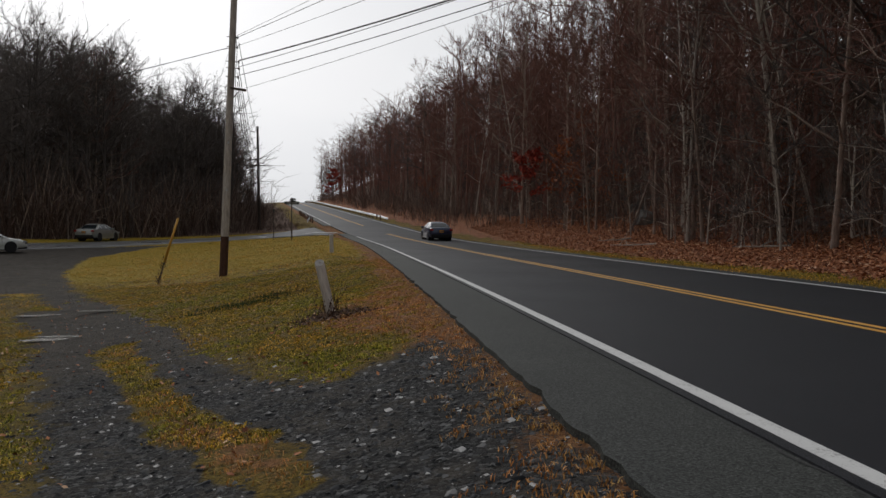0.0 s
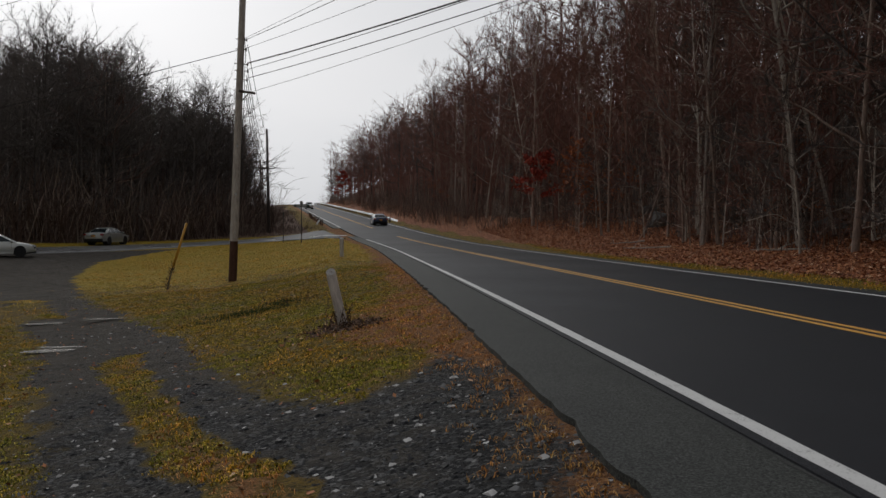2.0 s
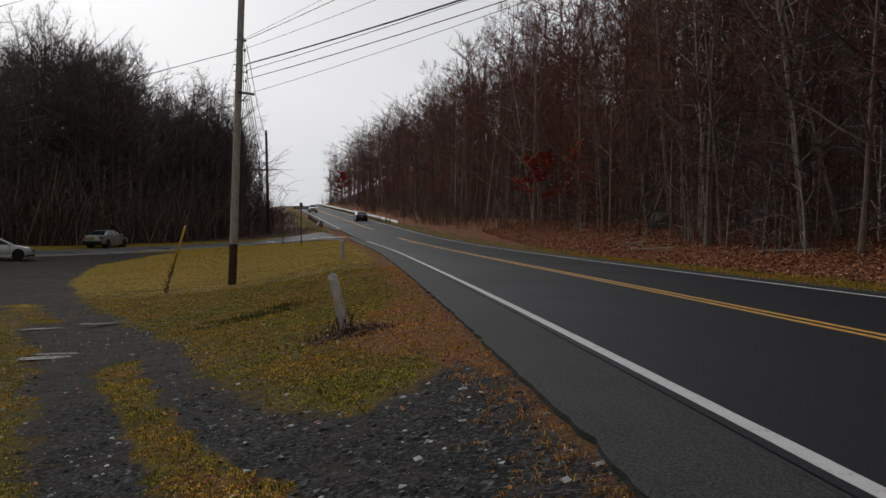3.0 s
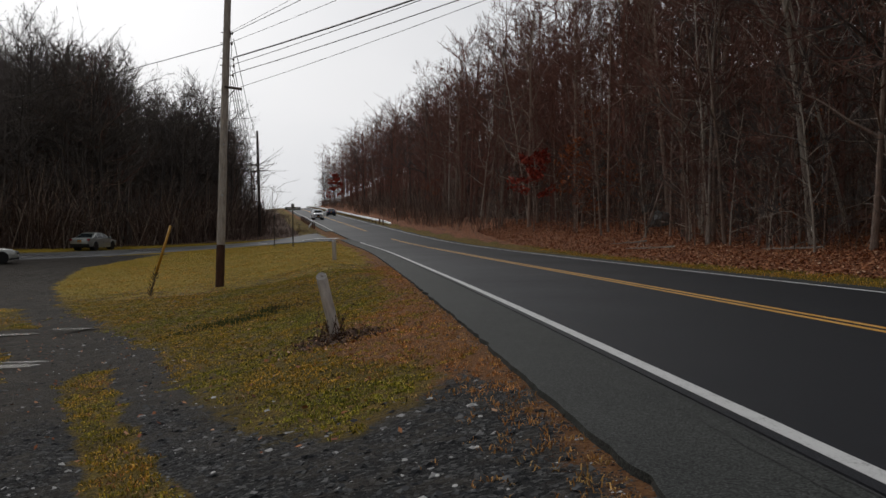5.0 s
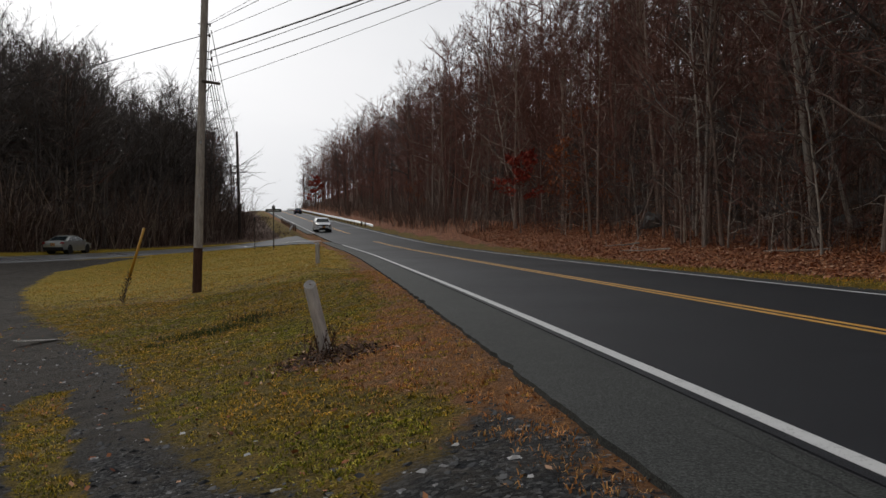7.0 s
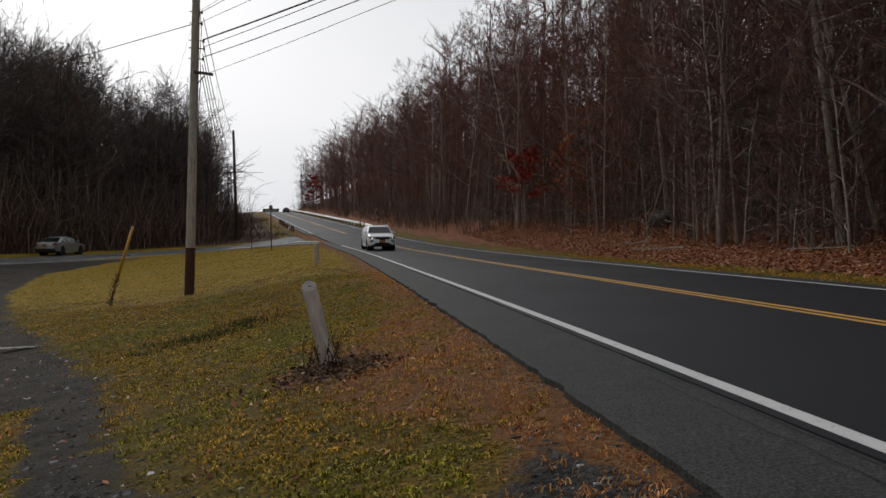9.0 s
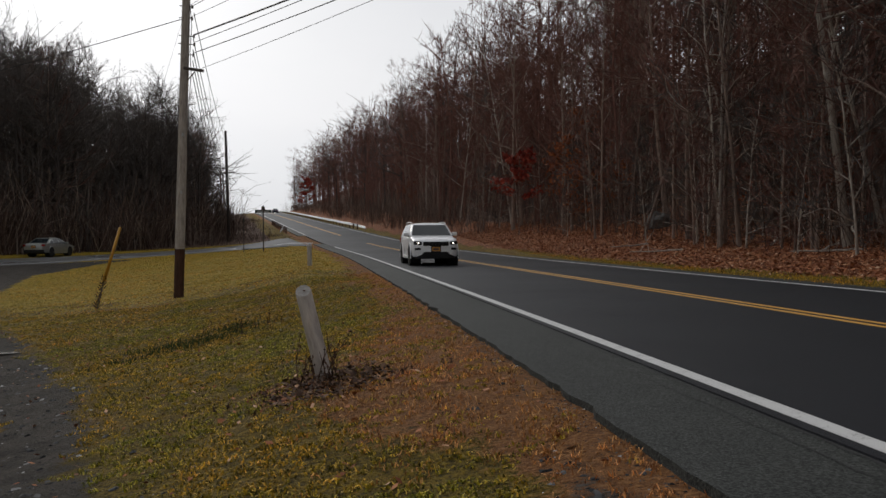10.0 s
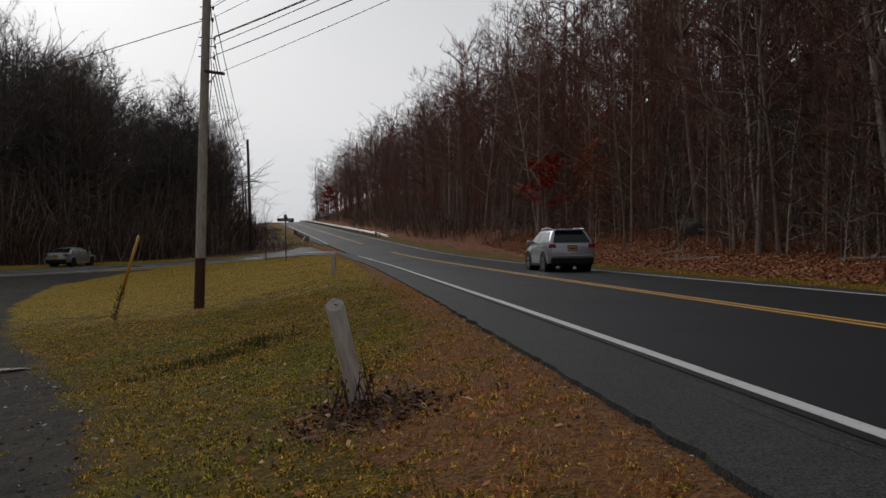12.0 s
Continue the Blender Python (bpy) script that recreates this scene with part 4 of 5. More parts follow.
def wheel(parent, x, y, radius, width, alloy, spokes=5):
    """Tyre and spoked rim on a hub that turns."""
    hub = new("wheel")
    hub.parent = parent
    hub.matrix_basis = pose(x, y, radius)
    out = 1 if x > 0 else -1
    w, r = width / 2, radius
    tyre = Buf()
    tyre.lathe([(-w, r * 0.68), (-w * 1.02, r * 0.8), (-w * 0.92, r * 0.95), (-w * 0.7, r), (w * 0.7, r), (w * 0.92, r * 0.95), (w * 1.02, r * 0.8), (w, r * 0.68), (w * 0.6, r * 0.66), (-w * 0.6, r * 0.66), (-w, r * 0.68)], 32)
    crisp(part("tyre", tyre, RUBBER, hub), 50)
    rim = Buf()
    rim.lathe([(out * w * 0.95, r * 0.69), (out * w * 0.99, r * 0.66), (out * w * 0.6, r * 0.62), (out * w * 0.1, r * 0.6), (out * w * 0.05, 0.02)], 28)
    for k in range(spokes):
        a = k * 2 * math.pi / spokes
        for da in (-0.13, 0.13):
            p0 = np.array([out * w * 0.82, r * 0.12 * math.cos(a), r * 0.12 * math.sin(a)])
            p1 = np.array([out * w * 0.9, r * 0.65 * math.cos(a + da), r * 0.65 * math.sin(a + da)])
            rim.tube([p0, p1], [r * 0.06, r * 0.05], 5)
    rim.lathe([(out * w * 0.9, 0.005), (out * w * 0.92, r * 0.1), (out * w * 0.7, r * 0.17)], 14)
    crisp(part("rim", rim, alloy, hub), 40)
    return hub


def vehicle(name, label, category, paint, spec, alloy, lamps, shade=GLASS):
    """A car from a table of stations; spec holds the measures that tell one model from another."""
    car = thing(name, Matrix.Identity(4), label, category)
    L0, L1, hw = spec["rear"], spec["front"], spec["half"]
    body = Buf()
    body.loft([section(y, hw * w, z0, z1) for y, w, z0, z1 in spec["stations"]])
    shell = crisp(part("body", body, paint, car), 42)
    # cabin: a rounded painted shell with panes set flush in it
    gy0, gy1, gy2, gy3 = spec["glass"]
    belt, roof = spec["belt"], spec["roof"]
    wb, wr = hw * 0.93, hw * spec.get("tumble", 0.68)

    def cabin(f):
        """Rear, front and half width of the cabin at a height from belt (0) to roof (1)."""
        k = f ** 1.15
        return gy0 + (gy1 - gy0) * k, gy3 + (gy2 - gy3) * f, wb + (wr - wb) * f ** 1.3

    def bowed(x, w, f):
        return 0.13 * (1 - f * 0.5) * (1 - (x / w) ** 2)

    cab = Buf()
    rings = []
    for f, inset, lift in ((-0.12, 0, 0), (0.0, 0, 0), (0.25, 0, 0), (0.5, 0, 0), (0.75, 0, 0), (0.92, 0, 0), (0.985, 0.03, 0.0), (1.0, 0.09, 0.022), (1.0, 0.22, 0.042), (1.0, 0.45, 0.055)):
        ya, yb, w = cabin(max(f, 0.0))
        ya, yb, w = ya + inset * 0.8, yb - inset * 0.8, w - inset
        ring, rad = [], min(0.1, w * 0.3)
        for cx, cy, a0 in ((w - rad, yb - rad, 0), (-w + rad, yb - rad, 90), (-w + rad, ya + rad, 180), (w - rad, ya + rad, 270)):
            for k in range(5):
                t = radians(a0 + 22.5 * k)
                px, py = cx + rad * math.cos(t), cy + rad * math.sin(t)
                ring.append((px, py + (bowed(px, w, f) if a0 < 180 else -0.4 * bowed(px, w, f)), belt + (roof - belt) * f + lift))
            if a0 in (0, 180):
                for k in range(1, 6):
                    px = (w - rad) * (1 - k / 3.0) * (1 if a0 == 0 else -1)
                    ring.append((px, (yb if a0 == 0 else ya) + (bowed(px, w, f) if a0 == 0 else -0.4 * bowed(px, w, f)), belt + (roof - belt) * f + lift))
        rings.append(ring)
    cab.loft(rings, close=True)
    crisp(part("cabin", cab, paint, car), 50)

    def pane(name, rows, text=""):
        b = Buf()
        b.loft(rows, caps=False)
        part(name, b, shade, car, text, True)

    def screen(name, fs, half, front):
        rows = []
        for f in np.linspace(*fs, 7):
            ya, yb, w = cabin(f)
            row = []
            for k in np.linspace(-1, 1, 11):
                x = k * half * w
                row.append((x, yb + bowed(x, w, f) + 0.012 if front else ya - 0.4 * bowed(x, w, f) - 0.012, belt + (roof - belt) * f))
            rows.append(row)
        pane(name, rows, "dark tinted glass")

    screen("windscreen", (0.03, 0.93), 0.9, True)
    screen("rear_window", spec.get("rear_glass", (0.06, 0.9)), 0.84, False)
    cuts = [gy0] + sorted(spec["pillars"]) + [gy3]
    for s in (-1, 1):
        for k in range(len(cuts) - 1):
            rows = []
            for f in np.linspace(0.07, 0.88, 6):
                ya, yb, w = cabin(f)
                lo = ya + 0.15 + 0.1 * f if k == 0 else cuts[k] + 0.035
                hi = yb - 0.17 if k == len(cuts) - 2 else cuts[k + 1] - 0.035
                hi = max(hi, lo + 0.02)
                rows.append([(s * (w + 0.006), lo + (hi - lo) * q, belt + (roof - belt) * f) for q in np.linspace(0, 1, 5)])
            pane("side_window", rows)
        # panel gaps of the doors, mirrors, handles, sill
        for y in spec["gaps"]:
            p = Buf()
            p.tube([(s * hw * 0.972, y, 0.4), (s * hw * 1.001, y + 0.01, 0.62), (s * hw * 0.955, y, belt - 0.06)], [0.007] * 3, 4)
            part("door_gap", p, TRIM, car)
        for y in spec["handles"]:
            p = Buf()
            p.box((s * hw * 0.99, y, belt - 0.14), (0.05, 0.2, 0.035), 0.014)
            part("door_handle", p, spec.get("handle_mat", paint), car)
        mir = Buf()
        mir.box((s * (hw * 0.9 + 0.13), gy3 - 0.28, belt + 0.06), (0.22, 0.11, 0.15), 0.05)
        m = part("wing_mirror", mir, paint, car, smooth_faces=True)
        foot = Buf()
        foot.box((s * (hw * 0.9 + 0.02), gy3 - 0.26, belt), (0.12, 0.08, 0.05), 0.02)
        part("mirror_foot", foot, TRIM, m)
        sill = Buf()
        sill.box((s * hw * 0.95, 0.0, spec["clear"] + 0.05), (0.1, spec["base"] - 2.5 * spec["tyre"], 0.12), 0.03)
        part("sill", sill, TRIM if spec.get("cladding", True) else paint, car)
        for y in (spec["base"] / 2, -spec["base"] / 2):
            arch = Buf()
            R = spec["tyre"]
            # no opening is cut: a black disc on the body side paints its shade
            arch.lathe([(s * (hw * 0.55), R * 1.2), (s * (hw + 0.004), R * 1.2), (s * (hw + 0.006), 0.0)], 30, centre=(0, y, R * 1.02))
            part("wheel_well", arch, TRIM, car)
            lip = Buf()
            th = np.linspace(-0.25, math.pi + 0.25, 17)
            lip.tube([(s * (hw * 0.995), y + R * 1.23 * math.cos(t), R * 1.02 + R * 1.23 * math.sin(t)) for t in th], [0.024] * 17, 5)
            part("arch_lip", lip, spec.get("lip_mat", TRIM), car, smooth_faces=True)
        rail = Buf()
        if spec.get("rails"):
            rail.tube([(s * wr * 0.98, gy1 + 0.1, roof + 0.03), (s * wr * 0.98, gy1 + 0.25, roof + 0.07), (s * wr * 0.98, (gy1 + gy2) / 2, roof + 0.09), (s * wr * 0.98, gy2 - 0.3, roof + 0.07), (s * wr * 0.98, gy2 - 0.12, roof + 0.03)], [0.014] * 5, 6)
            part("roof_rail", rail, CHROME, car, smooth_faces=True)
    fz, rz = spec["lamp_z"], spec["tail_z"]
    for s in (-1, 1):
        h = Buf()
        h.box((s * hw * 0.72, L1 - 0.115, fz), (hw * 0.36, 0.16, spec["lamp_h"]), 0.035, pose(0, 0, 0, 0, -s * 5, -s * 30))
        head = part("headlight", h, TRIM if lamps else LAMP_OFF, car, "dark-bezelled headlight" if lamps else "")
        b = Buf()
        b.lathe([(0.0, 0.001), (0.012, 0.028), (-0.01, 0.04)], 14, axis='z')
        bulb = part("bulb", b, LAMP_ON if lamps else LAMP_OFF, head, "lit bulb" if lamps else "", at=pose(s * hw * 0.72, L1 - 0.03, fz, -90, 0, -s * 30))
        t = Buf()
        t.box((s * hw * 0.82, L0 + 0.1, rz), (hw * 0.3, 0.2, spec["tail_h"]), 0.04, pose(0, 0, 0, 0, 0, s * 18))
        part("tail_light", t, LAMP_RED, car, "red tail light")
    nose = Buf()
    nose.box((0, L1 - 0.05, spec["grille_z"]), (hw * 1.06, 0.12, spec["grille_h"]), 0.03)
    grille = part("grille", nose, TRIM, car, "black grille")
    for k in range(7):
        v = Buf()
        v.box((hw * 0.145 * (k - 3), L1 + 0.012, spec["grille_z"]), (hw * 0.03, 0.03, spec["grille_h"] * 0.82), 0.008)
        part("grille_bar", v, DARK_ALLOY, grille)
    low = Buf()
    z0, z1 = spec["clear"] + 0.02, spec["clear"] + spec.get("intake", 0.2)
    low.loft([[(hw * wide, y, z0), (hw * wide * 0.98, y, z0 + 0.06), (hw * (wide - 0.16), y, z1), (-hw * (wide - 0.16), y, z1), (-hw * wide * 0.98, y, z0 + 0.06), (-hw * wide, y, z0)] for y, wide in ((L1 - 0.4, 0.86), (L1 - 0.07, 0.78), (L1 + 0.0, 0.66), (L1 + 0.025, 0.6))], close=True)
    part("lower_intake", low, TRIM, car)
    back = Buf()
    back.box((0, L0 + 0.07, spec["clear"] + 0.2), (hw * 1.82, 0.17, 0.28), 0.06)
    part("rear_valance", back, TRIM, car)
    for s in (-1, 1):
        fog = Buf()
        fog.box((s * hw * 0.72, L1 - 0.09, spec["clear"] + 0.38), (hw * 0.26, 0.14, 0.1), 0.035, pose(0, 0, 0, 0, s * 4, -s * 30))
        part("fog_light_recess", fog, TRIM, car)
    for y, zp, facing in ((L1 + 0.02, spec["clear"] + 0.37, 1), (L0 - 0.005, spec["plate_z"], -1)):
        pl = Buf()
        pl.box((0, y, zp), (0.31, 0.014, 0.16), 0.004)
        fr = Buf()
        fr.box((0, y - facing * 0.012, zp + 0.012), (0.38, 0.02, 0.22), 0.006)
        part("plate_holder", fr, TRIM, car)
        plate = part("number_plate", pl, PLATE, car, "orange-yellow number plate")
        bar = Buf()
        bar.box((0, y + facing * 0.009, zp), (0.22, 0.006, 0.06), 0.002)
        part("plate_marking", bar, PLATE_BAR, plate)
    R, bs = spec["tyre"], spec["base"]
    wheels = [wheel(car, s * (hw - 0.11), y, R, spec.get("tyre_w", 0.25), alloy) for y in (bs / 2, -bs / 2) for s in (-1, 1)]
    if spec.get("band"):
        bar = Buf()
        bar.box((0, L0 + 0.03, spec["clear"] + 0.4), (hw * 1.7, 0.16, 0.07), 0.03)
        part("bumper_band", bar, paint, car)
        wing = Buf()
        wing.box((0, gy1 - 0.1, roof + 0.005), (wr * 1.8, 0.26, 0.035), 0.015)
        part("spoiler", wing, paint, car)
    under = Buf()
    under.box((0, 0, spec["clear"] + 0.06), (hw * 1.5, (L1 - L0) * 0.86, 0.12), 0.03)
    part("underbody", under, TRIM, car)
    return car, wheels


JEEP = dict(rear=-2.42, front=2.36, half=0.92, base=2.915, tyre=0.388, tyre_w=0.27, clear=0.26, belt=1.14, roof=1.6, tumble=0.74,
            stations=[(-2.43, 0.86, 0.52, 1.0), (-2.36, 0.95, 0.36, 1.1), (-2.1, 0.99, 0.33, 1.16), (-1.2, 1.0, 0.31, 1.15), (0.4, 1.0, 0.31, 1.13), (0.95, 1.0, 0.31, 1.13), (1.25, 0.995, 0.32, 1.11), (1.8, 0.985, 0.33, 1.06), (2.05, 0.95, 0.34, 1.02), (2.2, 0.89, 0.35, 0.98), (2.3, 0.8, 0.37, 0.94), (2.36, 0.66, 0.42, 0.88)],
            glass=(-2.3, -1.95, 0.35, 1.05), pillars=(-1.35, -0.35), gaps=(-1.5, -0.4, 0.75), handles=(-1.2, -0.1), rear_pillar=0.1,
            lamp_z=0.86, lamp_h=0.14, tail_z=0.98, tail_h=0.22, grille_z=0.83, grille_h=0.17, plate_z=0.85, lip_mat=PAINT_WHITE, cladding=False, rails=True, intake=0.27)
CROSSOVER = dict(rear=-2.33, front=2.25, half=0.925, base=2.66, tyre=0.355, tyre_w=0.235, clear=0.22, belt=1.1, roof=1.62, tumble=0.69,
                 stations=[(-2.33, 0.88, 0.5, 0.98), (-2.24, 0.96, 0.36, 1.08), (-1.9, 0.99, 0.3, 1.12), (-1.0, 1.0, 0.28, 1.1), (0.3, 1.0, 0.28, 1.07), (0.95, 0.99, 0.28, 1.06), (1.3, 0.985, 0.29, 1.02), (1.8, 0.96, 0.3, 0.95), (2.08, 0.9, 0.32, 0.86), (2.2, 0.82, 0.35, 0.76), (2.25, 0.7, 0.4, 0.66)],
                 glass=(-2.22, -1.8, 0.25, 1.15), pillars=(-1.2, -0.25), gaps=(-1.35, -0.3, 0.75), handles=(-1.05, -0.02), rear_pillar=0.11,
                 lamp_z=0.76, lamp_h=0.11, tail_z=1.0, tail_h=0.16, grille_z=0.62, grille_h=0.12, plate_z=0.9, rails=True, band=True)
SEDAN = dict(rear=-2.35, front=2.3, half=0.9, base=2.7, tyre=0.32, tyre_w=0.21, clear=0.18, belt=0.93, roof=1.38, tumble=0.66,
             stations=[(-2.35, 0.84, 0.42, 0.86), (-2.25, 0.94, 0.3, 0.97), (-1.7, 0.98, 0.26, 1.0), (-1.0, 1.0, 0.24, 0.97), (0.5, 1.0, 0.24, 0.93), (1.0, 0.99, 0.24, 0.93), (1.4, 0.98, 0.25, 0.88), (1.9, 0.94, 0.27, 0.8), (2.18, 0.86, 0.3, 0.7), (2.3, 0.72, 0.36, 0.6)],
             glass=(-1.75, -0.95, 0.3, 1.15), pillars=(-0.9, -0.1), gaps=(-1.1, -0.15, 0.85), handles=(-0.9, 0.05), rear_pillar=0.07,
             lamp_z=0.66, lamp_h=0.12, tail_z=0.84, tail_h=0.16, grille_z=0.55, grille_h=0.1, plate_z=0.72, lip_mat=None, cladding=False)
white_suv, white_wheels = vehicle("sport_utility_vehicle", "white sport utility vehicle with black wheels and lit headlights", "car", PAINT_WHITE, JEEP, DARK_ALLOY, True)
silver_suv, silver_wheels = vehicle("crossover_car", "silver crossover with roof rails and dark lower cladding", "car", PAINT_SILVER, CROSSOVER, CHROME, False)
navy_car, navy_wheels = vehicle("sedan", "dark navy sedan driving away", "car", PAINT_NAVY, dict(SEDAN, lip_mat=PAINT_NAVY), CHROME, False)
grey_car, _ = vehicle("sedan", "grey-green sedan stopped on the side road", "car", PAINT_GREY, dict(SEDAN, lip_mat=PAINT_GREY), CHROME, False)
pale_car, _ = vehicle("sedan", "pale grey sedan parked where the gravel drive meets the side road", "car", PAINT_PALE, dict(SEDAN, lip_mat=PAINT_PALE), CHROME, False)


def on_road(offset, y, back=False):
    """A pose on the main road, heading along it, or against it."""
    x, z = float(road_x(y)) + offset, float(road_z(y))
    turn = math.degrees(math.atan2(float(road_x(y - 1) - road_x(y + 1)), 2.0))
    climb = math.degrees(math.atan2(float(road_z(y + 1) - road_z(y - 1)), 2.0))
    return pose(x, y, z, -climb if back else climb, 0, turn + (180 if back else 0))


grey_car.matrix_basis = pose(-22.4, 79.6, float(surface_z(-22.4, 79.6)) + 0.06, 0.5, 0, -13)
pale_car.matrix_basis = pose(-23.9, 60.4, float(surface_z(-23.9, 60.4)) + 0.02, 0, 0, -68)


# ---- poles, wires, posts, rails, sign ----
def sag(a, b, drop, n=14):
    a, b = np.array(a, float), np.array(b, float)
    f = np.linspace(0, 1, n)[:, None]
    p = a + (b - a) * f
    p[:, 2] -= 4 * drop * (f * (1 - f))[:, 0]
    return p


def wire(a, b, drop, r, label="thin overhead wire"):
    buf = Buf()
    p = sag(a, b, drop)
    buf.tube(p, [r] * len(p), 5)
    tagged(part("overhead_wire", buf, CABLE), label, "wire", "overhead wires")


PX, PY = -5.1, 35.0
PZ = float(surface_z(PX, PY))
pole = thing("utility_pole", pose(PX, PY, PZ, 0, 2.1, 0), "tall weathered grey wooden utility pole with reddish butt, on the lawn", "utility pole")
b = Buf()
b.tube([(0, 0, -0.6), (0, 0, 1.55)], [0.158, 0.152], 18)
part("pole_butt", b, POLE_BUTT, pole, "reddish-brown stained butt", True)
b = Buf()
b.tube([(0, 0, 1.53), (0, 0, 5), (0, 0, 9), (0, 0, 15.0)], [0.153, 0.14, 0.125, 0.105], 18, True)
crisp(part("shaft", b, POLE_WOOD, pole), 40)
for z, l in ((13.9, 1.2),):
    b = Buf()
    b.box((0.0, -0.16, z), (2.4, 0.1, 0.12), 0.015, pose(0, 0, 0, 0, 0, 35))
    part("crossarm", b, POLE_WOOD, pole)
b = Buf()
b.box((0.3, -0.12, 7.14), (0.62, 0.07, 0.09), 0.012, pose(0, 0, 0, 0, 6, 0))
part("standoff_arm", b, RUSTY, pole, "dark standoff arm")
b = Buf()
b.tube([(0.12, -0.1, 6.8), (0.34, -0.1, 7.08)], [0.02, 0.02], 5)
part("arm_brace", b, RUSTY, pole)
for z, r in ((7.62, 0.1), (7.95, 0.12), (8.2, 0.1), (8.75, 0.03), (9.12, 0.03)):
    b = Buf()
    b.tube([(-0.2, -0.02, z), (r + 0.17, -0.05, z - 0.02)], [0.016, 0.016], 5)
    b.box((r + 0.17, -0.05, z - 0.02), (0.06, 0.06, 0.11), 0.012)
    part("wire_bracket", b, RUSTY, pole)
b = Buf()
b.tube([(0.13, -0.06, 9.2), (0.2, -0.07, 8.5), (0.17, -0.09, 7.7), (0.22, -0.08, 7.0), (0.17, -0.05, 6.1), (0.15, -0.05, 4.6)], [0.012] * 6, 5)
part("riser_cable", b, CABLE, pole)
for z in (3.3, 5.1):
    b = Buf()
    b.box((0.02, -0.15, z), (0.06, 0.02, 0.09), 0.005)
    part("pole_tag", b, GALV, pole)


def on_pole(z, dx=0.2):
    return (PX + dx + math.sin(radians(2.1)) * z, PY - 0.05, PZ + z)


OVER = np.array([0.509, -0.861])
for z, dx, r, slope, text in ((9.15, 0.15, 0.007, 0.03, "thin overhead wire"), (9.08, 0.15, 0.011, 0.01, "overhead wire"), (8.76, 0.15, 0.008, -0.015, "thin overhead wire"), (8.22, 0.28, 0.026, -0.034, "thick black overhead cable bundle"), (7.98, 0.28, 0.011, -0.02, "overhead wire"), (7.66, 0.3, 0.014, -0.02, "black overhead cable"), (7.16, 0.5, 0.008, 0.005, "thin overhead wire")):
    a = on_pole(z, dx)
    wire(a, (a[0] + OVER[0] * 46, a[1] + OVER[1] * 46, a[2] + 46 * slope + 1.4), 0.5, r, text + " crossing above the road")
LEFTWARD = np.array([-0.83, 0.56])
for z, dx, r, drop, far_z in ((8.7, -0.1, 0.014, 1.3, -1.4), (13.4, 0.8, 0.012, 1.0, -1.4), (14.0, -0.2, 0.012, 1.0, -1.4), (14.75, -0.9, 0.012, 1.0, -1.4)):
    a = on_pole(z, dx)
    wire(a, (a[0] + LEFTWARD[0] * 62, a[1] + LEFTWARD[1] * 62, a[2] + far_z), drop, r, "overhead wire running to the wood")


def far_pole(x, y, h, arms, label):
    z = float(surface_z(x, y))
    p = thing("utility_pole", pose(x, y, z, 0, -1.2, 0), label, "utility pole")
    b = Buf()
    b.tube([(0, 0, -0.5), (0, 0, h * 0.5), (0, 0, h)], [0.17, 0.15, 0.12], 12, True)
    part("shaft", b, BARK_SHADED, p, smooth_faces=True)
    for zz, w in arms:
        b = Buf()
        b.box((0, -0.15, zz), (w, 0.1, 0.12), 0.02)
        part("crossarm", b, BARK_SHADED, p)
    return x, y, z


p2 = far_pole(-11.1, 101.5, 11.6, ((7.2, 1.6),), "dark wooden utility pole beyond the junction")
p3 = far_pole(-19.5, 165.0, 10.5, ((10.0, 2.4), (9.0, 2.4)), "distant utility pole with two crossarms")
p4 = far_pole(-25.0, 215.0, 10.5, ((10.0, 2.4), (9.0, 2.4)), "distant utility pole with two crossarms")
for k, (z0, z1, drop) in enumerate(((8.9, 10.4, 0.8), (8.1, 8.9, 1.4), (7.75, 8.0, 1.7), (7.4, 7.2, 2.0), (7.0, 6.6, 2.2))):
    wire(on_pole(z0, 0.25), (p2[0], p2[1], p2[2] + z1), drop, 0.014, "black cable running up the road between poles")
    wire((p2[0], p2[1], p2[2] + z1), (p3[0], p3[1], p3[2] + z1 - 0.6), 1.0, 0.014, "black cable running up the road between poles")
    wire((p3[0], p3[1], p3[2] + z1 - 0.6), (p4[0], p4[1], p4[2] + z1 - 0.6), 1.0, 0.014, "black cable running up the road between poles")

# guy wire with its plastic guard
GXY = (-7.2, 33.4)
gz = float(surface_z(*GXY))
top = np.array(on_pole(9.0, 0.0))
foot = np.array([GXY[0], GXY[1], gz])
way = unit(np.array([0.3, 0.02, 1.0]))
guy = thing("guy_wire", pose(*foot), "pole guy wire with a faded orange-yellow plastic guard", "guy wire")
b = Buf()
b.tube([way * 0.85, way * 2.5], [0.045, 0.042], 10, True)
part("guard", b, GUARD_YELLOW, guy, "orange-yellow plastic guard", True)
b = Buf()
b.tube([(0, 0, -0.1), way * 0.9], [0.022, 0.02], 6)
part("anchor_rod", b, RUSTY, guy)
b = Buf()
for k in range(34):
    f = k * 0.6
    c = way * (0.04 * k) * 0.72 + np.array([0.06 * math.cos(f * 3), 0.06 * math.sin(f * 3), 0.02])
    b.tube([c, c + np.array([0.1 * math.cos(f * 5), 0.1 * math.sin(f * 5), 0.12])], [0.02, 0.004], 3)
part("dead_vine", b, WEED, guy)
b = Buf()
p = sag(way * 2.4, top - foot, -0.02)
b.tube(p, [0.004] * len(p), 5)
part("strand", b, RUSTY, guy)


